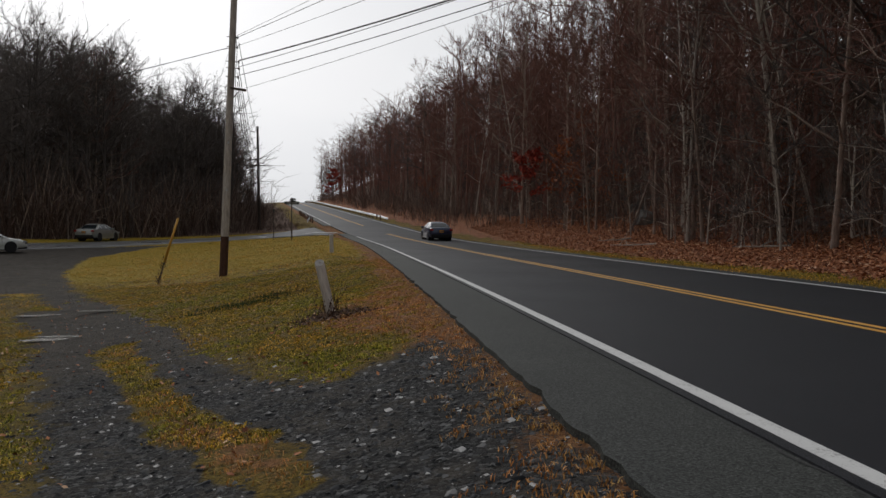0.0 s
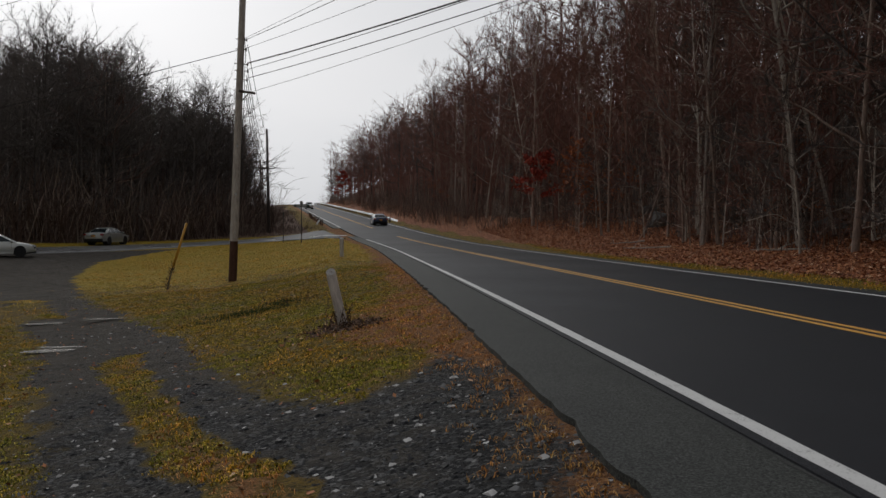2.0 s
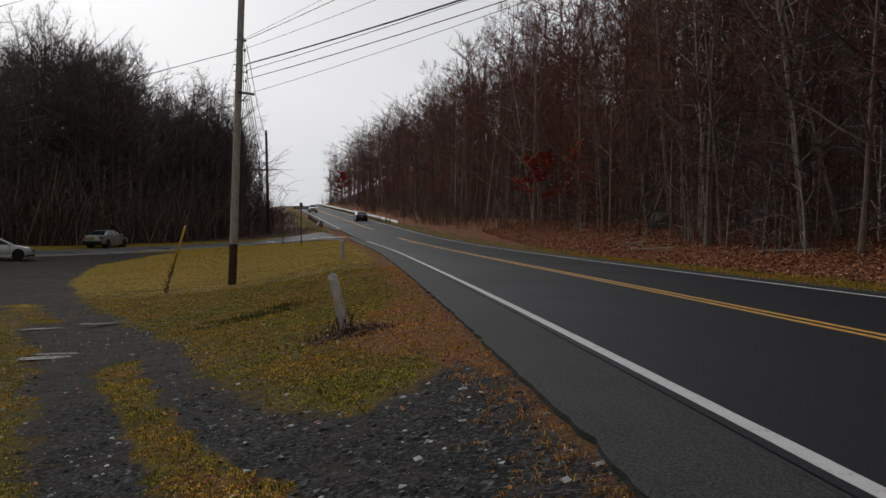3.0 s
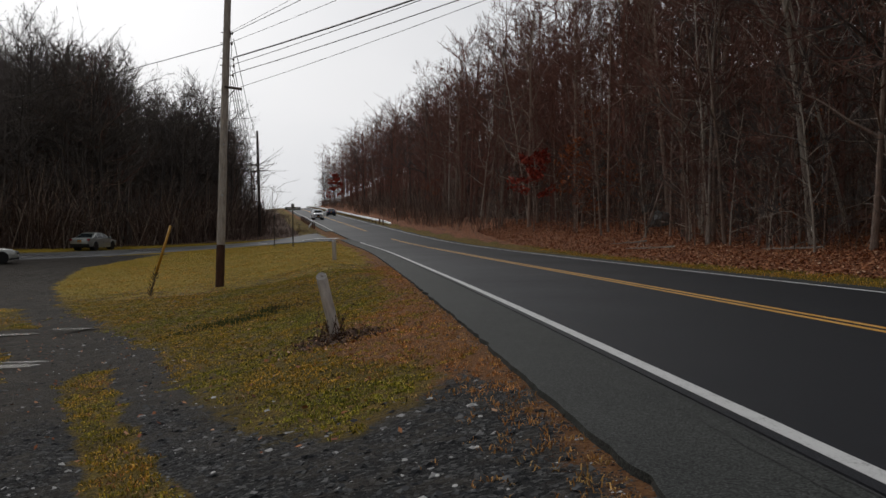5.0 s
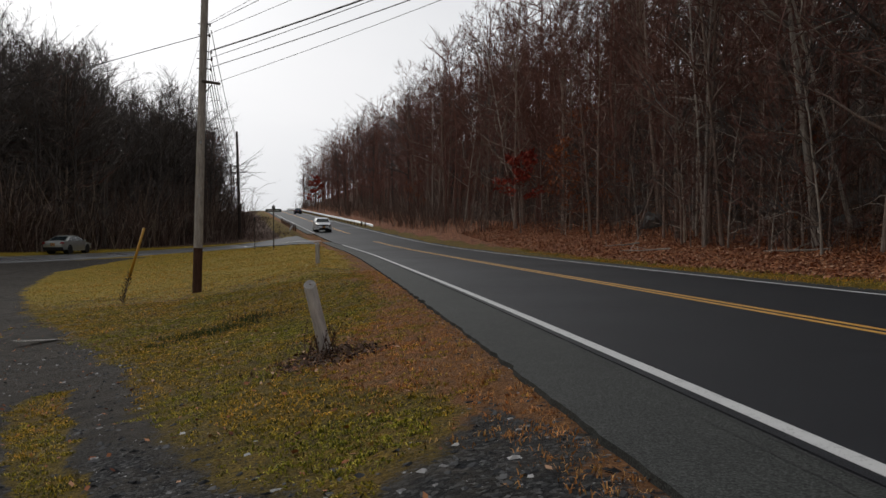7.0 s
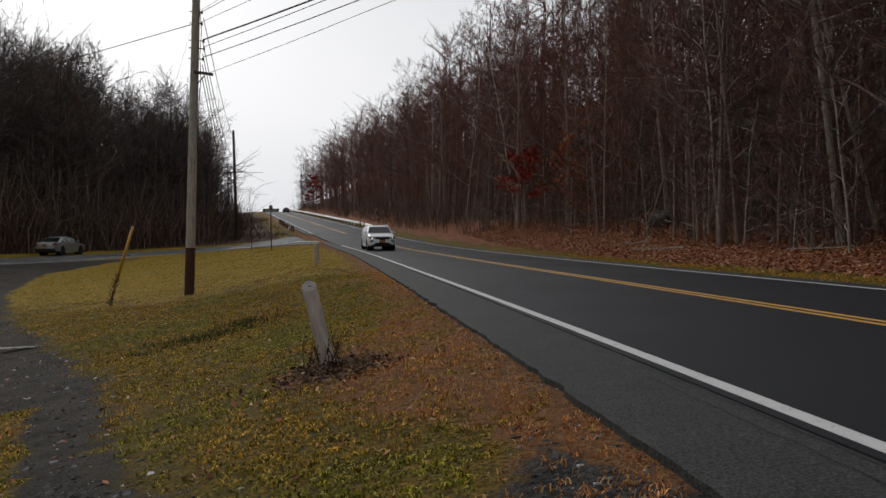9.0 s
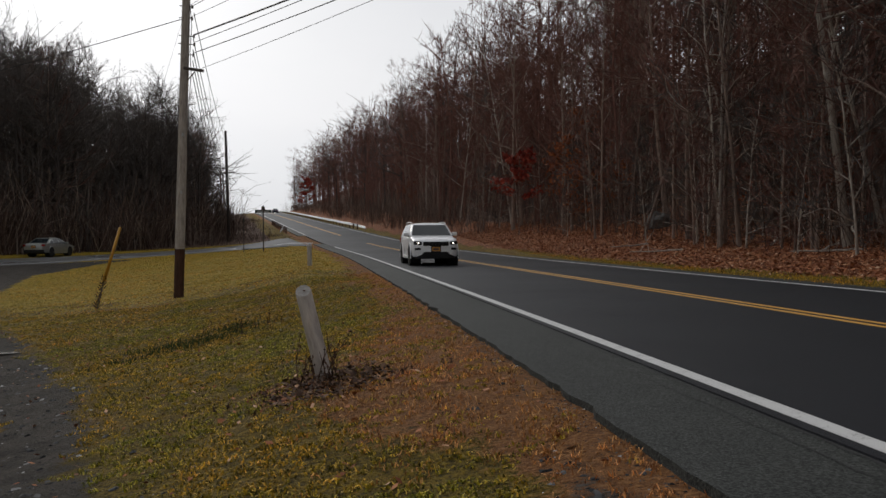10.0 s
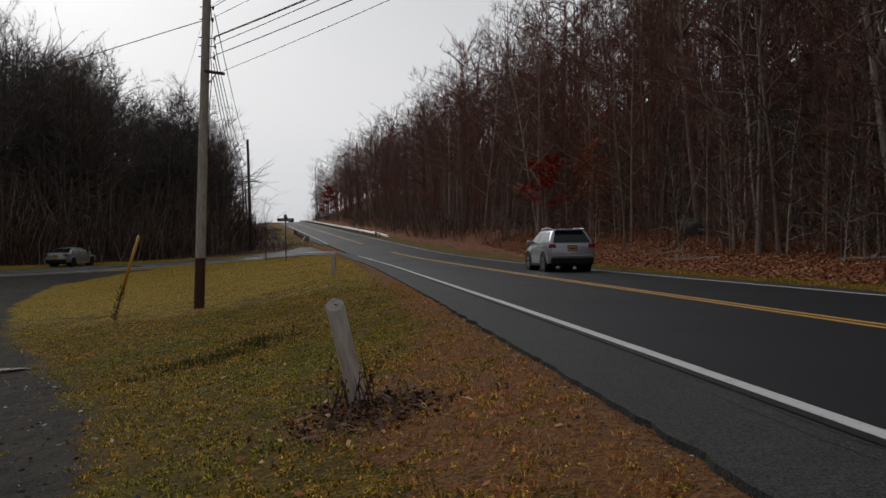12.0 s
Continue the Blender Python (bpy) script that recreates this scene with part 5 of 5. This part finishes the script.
def round_post(x, y, h, r, tilt_x, tilt_y, label):
    z = float(surface_z(x, y))
    p = thing("roadside_post", pose(x, y, z, tilt_x, tilt_y, 0), label, "post")
    b = Buf()
    th = np.arange(20) * 2 * math.pi / 20
    rows = []
    for f in (0.0, 0.25, 0.5, 0.75, 0.985, 1.0):
        w = r * (1.02 - 0.05 * f) * (0.93 if f == 1.0 else 1)
        rows.append([(w * math.cos(t) * (1 + 0.03 * math.sin(3 * t)), w * math.sin(t), -0.3 + (h + 0.3) * f + (0.045 * math.sin(t) if f > 0.98 else 0)) for t in th])
    b.loft(rows, close=True, caps=False)
    part("shaft", b, POST_WOOD, p, smooth_faces=True)
    b = Buf()
    ring = [(0.0, 0.0, h - 0.008)] + [(r * 0.9 * math.cos(t), r * 0.9 * math.sin(t), h + 0.045 * math.sin(t)) for t in th]
    b.add(ring, [(0, 1 + k, 1 + (k + 1) % 20) for k in range(20)])
    part("cut_top", b, END_GRAIN, p, "pale weathered end grain")
    b = Buf()
    b.tube([(0.01, -0.01, h - 0.004), (0.012, -0.012, h + 0.004)], [r * 0.16, r * 0.12], 8, True)
    part("knot", b, POLE_BUTT, p)
    return p


POST = round_post(-0.37, 14.95, 0.87, 0.078, 4.0, -13.0, "leaning weathered grey wooden post with dead vines")
round_post(-1.18, 41.0, 0.82, 0.09, 0, -1, "short upright weathered post by the road")


def weeds(x, y, n, h, spread, seed, material=WEED, label="dead dark weeds round the post", leaf=0.03):
    r = np.random.default_rng(seed)
    b = Buf()
    for _ in range(n):
        px, py = x + r.normal(0, spread), y + r.normal(0, spread)
        z = float(surface_z(px, py)) - 0.01
        p = np.array([px, py, z])
        d = unit(np.array([r.normal(0, 0.25), r.normal(0, 0.25), 1]))
        l = h * r.uniform(0.4, 1.0)
        q = p + d * l * 0.5
        e = q + unit(d + r.normal(0, 0.2, 3)) * l * 0.5
        b.stick(p, q, 0.006, 0.005)
        b.stick(q, e, 0.005, 0.002)
        for _ in range(7):
            c = p + (e - p) * r.uniform(0.2, 1)
            u, v = unit(r.normal(0, 1, 3)) * leaf * r.uniform(0.5, 1.4), unit(r.normal(0, 1, 3)) * leaf * 0.6
            b.add([c - u, c + v, c + u, c - v], [(0, 1, 2, 3)])
    tagged(part("weeds", b, material), label, "weeds", kind="stuff")


weeds(-0.39, 14.9, 18, 0.55, 0.09, 61, leaf=0.022)
weeds(-0.4, 14.65, 150, 0.07, 0.36, 62, WEED, "matted dead vine at the post's foot", 0.022)
weeds(-1.9, 23.6, 30, 0.22, 0.6, 65, WEED, "dead weeds on the mound", 0.02)


def guardrail(u, y0, y1, step, label):
    """A W-beam on posts along the main road."""
    rail = thing("guardrail", Matrix.Identity(4), label, "guardrail")
    prof = [(0.0, 0.0), (0.05, 0.05), (0.05, 0.1), (0.0, 0.15), (0.05, 0.2), (0.05, 0.26), (0.0, 0.31)]
    s = -1 if u > 0 else 1
    b, rows = Buf(), []
    for y in np.arange(y0, y1 + 0.1, 4.0):
        f = min(1.0, (y - y0) / 8.0)
        x, z = float(road_x(y)) + u + (1 - f) * 0.9 * -s, max(float(road_z(y)), float(surface_z(float(road_x(y)) + u, y)) + 0.02) + 0.42 - 0.3 * (1 - f)
        rows.append([(x + s * a, y, z + c) for a, c in prof] + [(x + s * a - 0.012, y, z + c) for a, c in prof[::-1]])
    b.loft(rows, close=True)
    part("beam", b, GALV, rail)
    for y in np.arange(y0 + 2, y1, step):
        x = float(road_x(y)) + u - s * 0.1
        z = float(surface_z(x, y))
        pb = Buf()
        pb.box((x, y, z + 0.3), (0.15, 0.15, 0.92), 0.01)
        part("rail_post", pb, POLE_BUTT, rail)


guardrail(4.5, 122, 330, 4.0, "galvanised guardrail on dark posts along the bank side of the climb")
guardrail(-5.3, 110, 150, 4.0, "short galvanised guardrail past the junction")

# street name sign and marker stake at the junction
SX, SY = -5.6, 76.0
sz = float(surface_z(SX, SY))
sign = thing("street_sign", pose(SX, SY, sz), "street name sign with two crossed dark blades on a thin post", "street sign")
b = Buf()
b.tube([(0, 0, -0.2), (0, 0, 3.55)], [0.045, 0.045], 8, True)
part("post", b, RUSTY, sign)
for z, turn, w in ((3.12, 4, 1.25), (3.36, 80, 1.0)):
    b = Buf()
    b.box((0, 0, z), (w, 0.03, 0.24), 0.008, pose(0, 0, 0, 0, 0, turn))
    blade = part("blade", b, SIGN_DARK, sign)
    b = Buf()
    b.box((0, 0, z), (w * 0.7, 0.036, 0.09), 0.003, pose(0, 0, 0, 0, 0, turn))
    part("lettering", b, LAMP_OFF, blade)
stake = thing("marker_stake", pose(-7.3, 78.0, float(surface_z(-7.3, 78.0))), "thin dark marker stake beside the junction", "stake")
b = Buf()
b.tube([(0, 0, -0.2), (0.02, 0, 2.7)], [0.035, 0.03], 6, True)
part("shaft", b, RUSTY, stake)
b = Buf()
b.box((0.02, -0.04, 2.5), (0.1, 0.02, 0.3), 0.004)
part("reflector", b, SIGN_DARK, stake)


def boulder(x, y, s, seed, label="grey boulder half buried in leaves on the bank"):
    r = np.random.default_rng(seed)
    bm = bmesh.new()
    bmesh.ops.create_icosphere(bm, subdivisions=3, radius=1)
    for v in bm.verts:
        n = noise.noise(v.co * 1.4 + Vector((seed, 0, 0))) * 0.35 + noise.noise(v.co * 4 + Vector((0, seed, 0))) * 0.1
        v.co = Vector((v.co.x * s[0], v.co.y * s[1], v.co.z * s[2])) * (1 + n)
    me = bpy.data.meshes.new("boulder")
    bm.to_mesh(me)
    bm.free()
    me.materials.append(ROCK)
    ob = new("boulder", me)
    ob.matrix_basis = pose(x, y, float(surface_z(x, y)) + s[2] * 0.3, 0, 0, seed * 37 % 360)
    tagged(ob, label, "rock", "boulders on the bank")


boulder(17.4, 53.2, (0.75, 0.6, 0.65), 3)
boulder(19.0, 36.2, (0.7, 0.6, 0.4), 4)
for k in range(14):
    y = rng.uniform(24, 75)
    s = rng.uniform(0.25, 0.7)
    boulder(float(road_x(y)) + 4.4 + rng.uniform(8, 20), y, (s, s * 0.8, s * 0.7), 5 + k)


def fallen(x, y, l, turn, r, label="fallen bare branch on the leaves"):
    b = Buf()
    g = np.random.default_rng(int(x * 100 + y))
    c, s = math.cos(turn), math.sin(turn)
    pts = []
    for f in np.linspace(0, 1, 6):
        px, py = x + c * l * f + g.normal(0, 0.06), y + s * l * f + g.normal(0, 0.06)
        pts.append((px, py, float(surface_z(px, py)) + 0.06 + 0.12 * f))
    b.tube(pts, np.linspace(r, r * 0.3, 6), 5)
    for i in (2, 3, 4):
        p = np.array(pts[i])
        b.tube([p, p + g.normal(0, 0.35, 3) + np.array([0, 0, 0.3])], [r * 0.4, r * 0.1], 3)
    tagged(part("fallen_branch", b, BARK_PALE), label, "branch", "fallen branches")


for x, y, l, t in ((14.6, 43.0, 2.2, 2.8), (15.4, 33.5, 2.0, 0.6), (16.0, 32.0, 2.4, 2.2), (14.8, 48.0, 1.8, 2.9), (16.4, 38.5, 2.0, 1.0), (17.6, 30.5, 2.5, 0.4)):
    fallen(x, y, l, t, 0.045)

# puddles in the wheel tracks
for x, y, a, b2, turn in ((-5.8, 17.7, 0.5, 0.22, 0.3), (-5.75, 18.3, 0.42, 0.12, 0.1), (-8.1, 24.0, 0.5, 0.22, 0.4), (-6.6, 23.8, 0.5, 0.16, 0.2)):
    buf = Buf()
    th = np.arange(26) * 2 * math.pi / 26
    pts = []
    for t in th:
        k = 1 + 0.3 * noise.noise(Vector((math.cos(t) * 1.5 + x, math.sin(t) * 1.5, y)))
        dx, dy = a * k * math.cos(t), b2 * k * math.sin(t)
        pts.append((x + dx * math.cos(turn) - dy * math.sin(turn), y + dx * math.sin(turn) + dy * math.cos(turn)))
    z = float(np.percentile([surface_z(px, py) for px, py in pts], 78)) + 0.012
    buf.add([(x, y, z)] + [(px, py, z) for px, py in pts], [(0, 1 + k, 1 + (k + 1) % 26) for k in range(26)])
    tagged(part("puddle", buf, WATER), "shallow puddle in a rut of the gravel drive", "puddle", "puddles in the drive", "structure")


# ---- loose cover: grass, stones, leaves ----
def scatter(n, x0, x1, y0, y1, keep, seed, power=1.0):
    """Spots where a random draw falls under keep(x, y); denser towards y0 with a power over 1."""
    r = np.random.default_rng(seed)
    x = r.uniform(x0, x1, n)
    y = y0 + (y1 - y0) * r.random(n) ** power
    ok = r.random(n) < keep(x, y)
    return x[ok], y[ok], r


def heights(x, y):
    return surface_z(np.asarray(x), np.asarray(y))


def blades(name, label, spots, h, w, material, lay=0.8):
    """Grass blades: slim bent triangles."""
    x, y, r = spots
    n = len(x)
    z = heights(x, y)
    th, hh = r.uniform(0, 6.283, n), r.uniform(*h, n)
    lean = r.uniform(0.2, lay, n)
    ph = r.uniform(0, 6.283, n)
    bx, by = np.cos(th) * w / 2, np.sin(th) * w / 2
    root = np.stack([x, y, z - 0.01], -1)
    side = np.stack([bx, by, 0 * bx], -1)
    mid = root + np.stack([np.cos(ph) * lean * hh * 0.35, np.sin(ph) * lean * hh * 0.35, hh * 0.6], -1)
    tip = root + np.stack([np.cos(ph) * lean * hh, np.sin(ph) * lean * hh, hh * (1.15 - 0.6 * lean)], -1)
    v = np.stack([root - side, root + side, mid + side * 0.7, mid - side * 0.7, tip], 1).reshape(-1, 3)
    i = np.arange(n)[:, None] * 5
    me = bpy.data.meshes.new(name)
    me.from_pydata(v.tolist(), [], (i + [0, 1, 2, 3]).tolist() + (i + [3, 2, 4]).tolist())
    me.materials.append(material)
    tagged(new(name, me), label, "grass", kind="stuff")


def zone_at(x, y, name):
    return zones(x, y)[name]


def lawn_keep(x, y):
    q = zones(x, y)
    return np.clip(1 - 1.6 * q["gravel"] - q["dry"] * 0.9 - q["mud"], 0, 1) * ((x - road_x(y)) < -4.85) * (1 - q["forest"]) * (to_line(x, y, SIDE) > 4)


def dry_keep(x, y):
    q = zones(x, y)
    return np.clip(q["dry"] * 1.2 - q["gravel"] * 0.7, 0, 1) * ((x - road_x(y)) < -4.78)


def tufted(spots, per, reach):
    """Spots gathered into tufts."""
    x, y, r = spots
    a, d = r.uniform(0, 6.283, (len(x), per)), reach * np.sqrt(r.random((len(x), per)))
    return (x[:, None] + d * np.cos(a)).ravel(), (y[:, None] + d * np.sin(a)).ravel(), r


blades("grass", "yellow-green winter lawn grass in matted tufts", tufted(scatter(33000, -9, 1.3, 7, 32, lawn_keep, 71, 1.45), 10, 0.055), (0.022, 0.05), 0.014, GRASS, 1.55)
blades("dead_grass", "rusty dead grass along the road's edge", tufted(scatter(14000, -4, 1.4, 4, 34, dry_keep, 72, 1.6), 7, 0.06), (0.025, 0.065), 0.009, DRY_GRASS, 1.5)
blades("grass", "thin dry yellow grass along the far shoulder", scatter(30000, 10.4, 12.3, 14, 70, lambda x, y: np.exp(-((x - road_x(y) - 5.0) / 0.5) ** 2), 73), (0.04, 0.1), 0.012, YELLOW_LIT)


def pebbles(name, label, spots, s, material):
    x, y, r = spots
    n = len(x)
    z = heights(x, y)
    base = np.array([(1, 0, 0), (-0.5, 0.87, 0), (-0.5, -0.87, 0), (0.3, 0.2, 0.9), (0.9, -0.6, 0.35), (-0.6, 0.1, 0.6)])
    size = s[0] * (1 + (s[1] / s[0] - 1) * r.random(n) ** 5)
    th = r.uniform(0, 6.283, n)
    jit = base[None] * r.uniform(0.7, 1.3, (n, 6, 3))
    px = jit[..., 0] * np.cos(th)[:, None] - jit[..., 1] * np.sin(th)[:, None]
    py = jit[..., 0] * np.sin(th)[:, None] + jit[..., 1] * np.cos(th)[:, None]
    v = np.stack([px, py, jit[..., 2] * 0.55], -1) * size[:, None, None] + np.stack([x, y, z - size * 0.15], -1)[:, None]
    i = np.arange(n)[:, None] * 6
    faces = np.concatenate([i + f for f in ([0, 4, 3], [4, 2, 3], [2, 5, 3], [5, 1, 3], [1, 0, 3], [0, 2, 4], [2, 1, 5])])
    me = bpy.data.meshes.new(name)
    me.from_pydata(v.reshape(-1, 3).tolist(), [], faces.tolist())
    me.materials.append(material)
    tagged(new(name, me), label, "gravel", kind="stuff")


blades("grass", "lawn grass towards the side road", scatter(110000, -21, 1.0, 20, 82, lambda x, y: lawn_keep(x, y) * np.clip(((y - 17) / 22) + (x < -9), 0, 1), 78), (0.025, 0.055), 0.03, YELLOW_LIT, 1.4)
blades("weeds", "low dark green weeds on the mound in the lawn", scatter(16000, -4.4, -1.2, 19.5, 25.5, lambda x, y: np.clip(1.3 - to_line(x, y, [(-3.6, 20.9), (-2.6, 22.4), (-1.9, 24.2)]) / 0.5 + ragged(x * 1.5, y * 1.5), 0, 1) * 0.6, 79), (0.04, 0.13), 0.016, GREEN_WEED)
pebbles("gravel", "loose grey crushed stone of the drive", scatter(60000, -7, 1.4, 3.5, 22, lambda x, y: zone_at(x, y, "gravel") * 0.9, 74, 1.5), (0.008, 0.05), STONES)
pebbles("gravel", "crumbs of broken asphalt along the road's edge", scatter(9000, 1.1, 1.6, 3.5, 24, lambda x, y: 0 * x + 0.5, 75, 1.3), (0.006, 0.022), STONES)


def leaves(name, label, spots, s, material, lift=0.02):
    x, y, r = spots
    n = len(x)
    c = np.stack([x, y, heights(x, y) + lift * r.random(n) + 0.006], -1)
    th, size = r.uniform(0, 6.283, n), r.uniform(*s, n)
    up = r.normal(0, 0.35, (n, 2))
    a = np.stack([np.cos(th), np.sin(th), up[:, 0]], -1) * size[:, None]
    b = np.stack([-np.sin(th), np.cos(th), up[:, 1]], -1) * size[:, None] * 0.6
    v = np.stack([c - a, c + b, c + a, c - b], 1).reshape(-1, 3)
    i = np.arange(n)[:, None] * 4
    me = bpy.data.meshes.new(name)
    me.from_pydata(v.tolist(), [], np.concatenate([i + [0, 1, 2], i + [0, 2, 3]]).tolist())
    me.materials.append(material)
    tagged(new(name, me), label, "leaves", kind="stuff")


leaves("fallen_leaves", "thick fallen brown leaves on the bank", scatter(130000, 10.6, 26, 14, 85, lambda x, y: np.clip((x - road_x(y) - 5.0) / 1.0, 0, 1) * np.exp(-np.maximum(x - road_x(y) - 11, 0) / 4), 76), (0.035, 0.07), TAN_LEAF, 0.07)
leaves("fallen_leaves", "scattered brown leaves in the lawn", scatter(9000, -9, 1.2, 6, 36, lambda x, y: 0.25 * (1 - zone_at(x, y, "gravel")) + 0.9 * blob(x, y, -0.4, 14.55, 0.8, 1.0), 77, 1.4), (0.018, 0.04), TAN_LEAF, 0.03)


leaves("fallen_leaves", "dark dead vine leaves matted round the leaning post", scatter(7000, -1.7, 1.0, 12.6, 16.2, lambda x, y: np.clip(1.2 * blob(x, y, -0.32, 14.5, 0.5, 0.8) + 0.25 * ragged(2 * x, 2 * y) * (np.hypot(x + 0.3, y - 14.5) < 1.0), 0, 1) * 0.8, 80), (0.016, 0.04), WEED, 0.05)


def spin(wheels, radius, start, end, speed, spokes=5):
    """Turns wheels by the look of their spokes: a step of one spoke more or less shows the same wheel."""
    step = 2 / FPS
    raw = math.degrees(speed * step / radius)
    turn = raw % (360 / spokes)
    for w in wheels:
        x, y, z = w.matrix_basis.translation
        rows, n = [], int((end - start) / step)
        if start > 0:
            rows.append((0.0, pose(x, y, z)))
        rows += [(start + k * step, pose(x, y, z, -turn * k, 0, 0)) for k in range(n + 1)]
        if rows[-1][0] < 12.0 - 0.02:
            rows.append((12.0, pose(x, y, z, -turn * n, 0, 0)))
        walk(w, rows)


def motions():
    """All that moves: three vehicles on the main road, and their wheels."""
    ts = [0, 3, 5, 7, 8, 9, 9.5, 10, 10.5, 11, 11.5, 12]
    ys = [258, 196, 154, 110, 88.5, 66.5, 54.5, 42.0, 29.4, 16.9, 4.4, -8.1]
    walk(white_suv, [(t, on_road(float(np.interp(t, [7, 10.5], [-2.4, -2.06])), float(np.interp(t, ts, ys)), True)) for t in np.arange(0, 12.01, 0.25)])
    walk(silver_suv, [(t, on_road(2.25, 30.5 + 25.4 * (t - 11.5))) for t in np.arange(0, 12.01, 0.25)])
    walk(navy_car, [(t, on_road(1.95, 70.5 + 22.3 * t)) for t in np.arange(0, 12.01, 0.25)])
    spin(white_wheels, 0.388, 9.0, 11.6, 25.0)
    spin(silver_wheels, 0.355, 10.4, 12.0, 25.4)
    spin(navy_wheels, 0.32, 0.0, 3.2, 22.3)


motions()
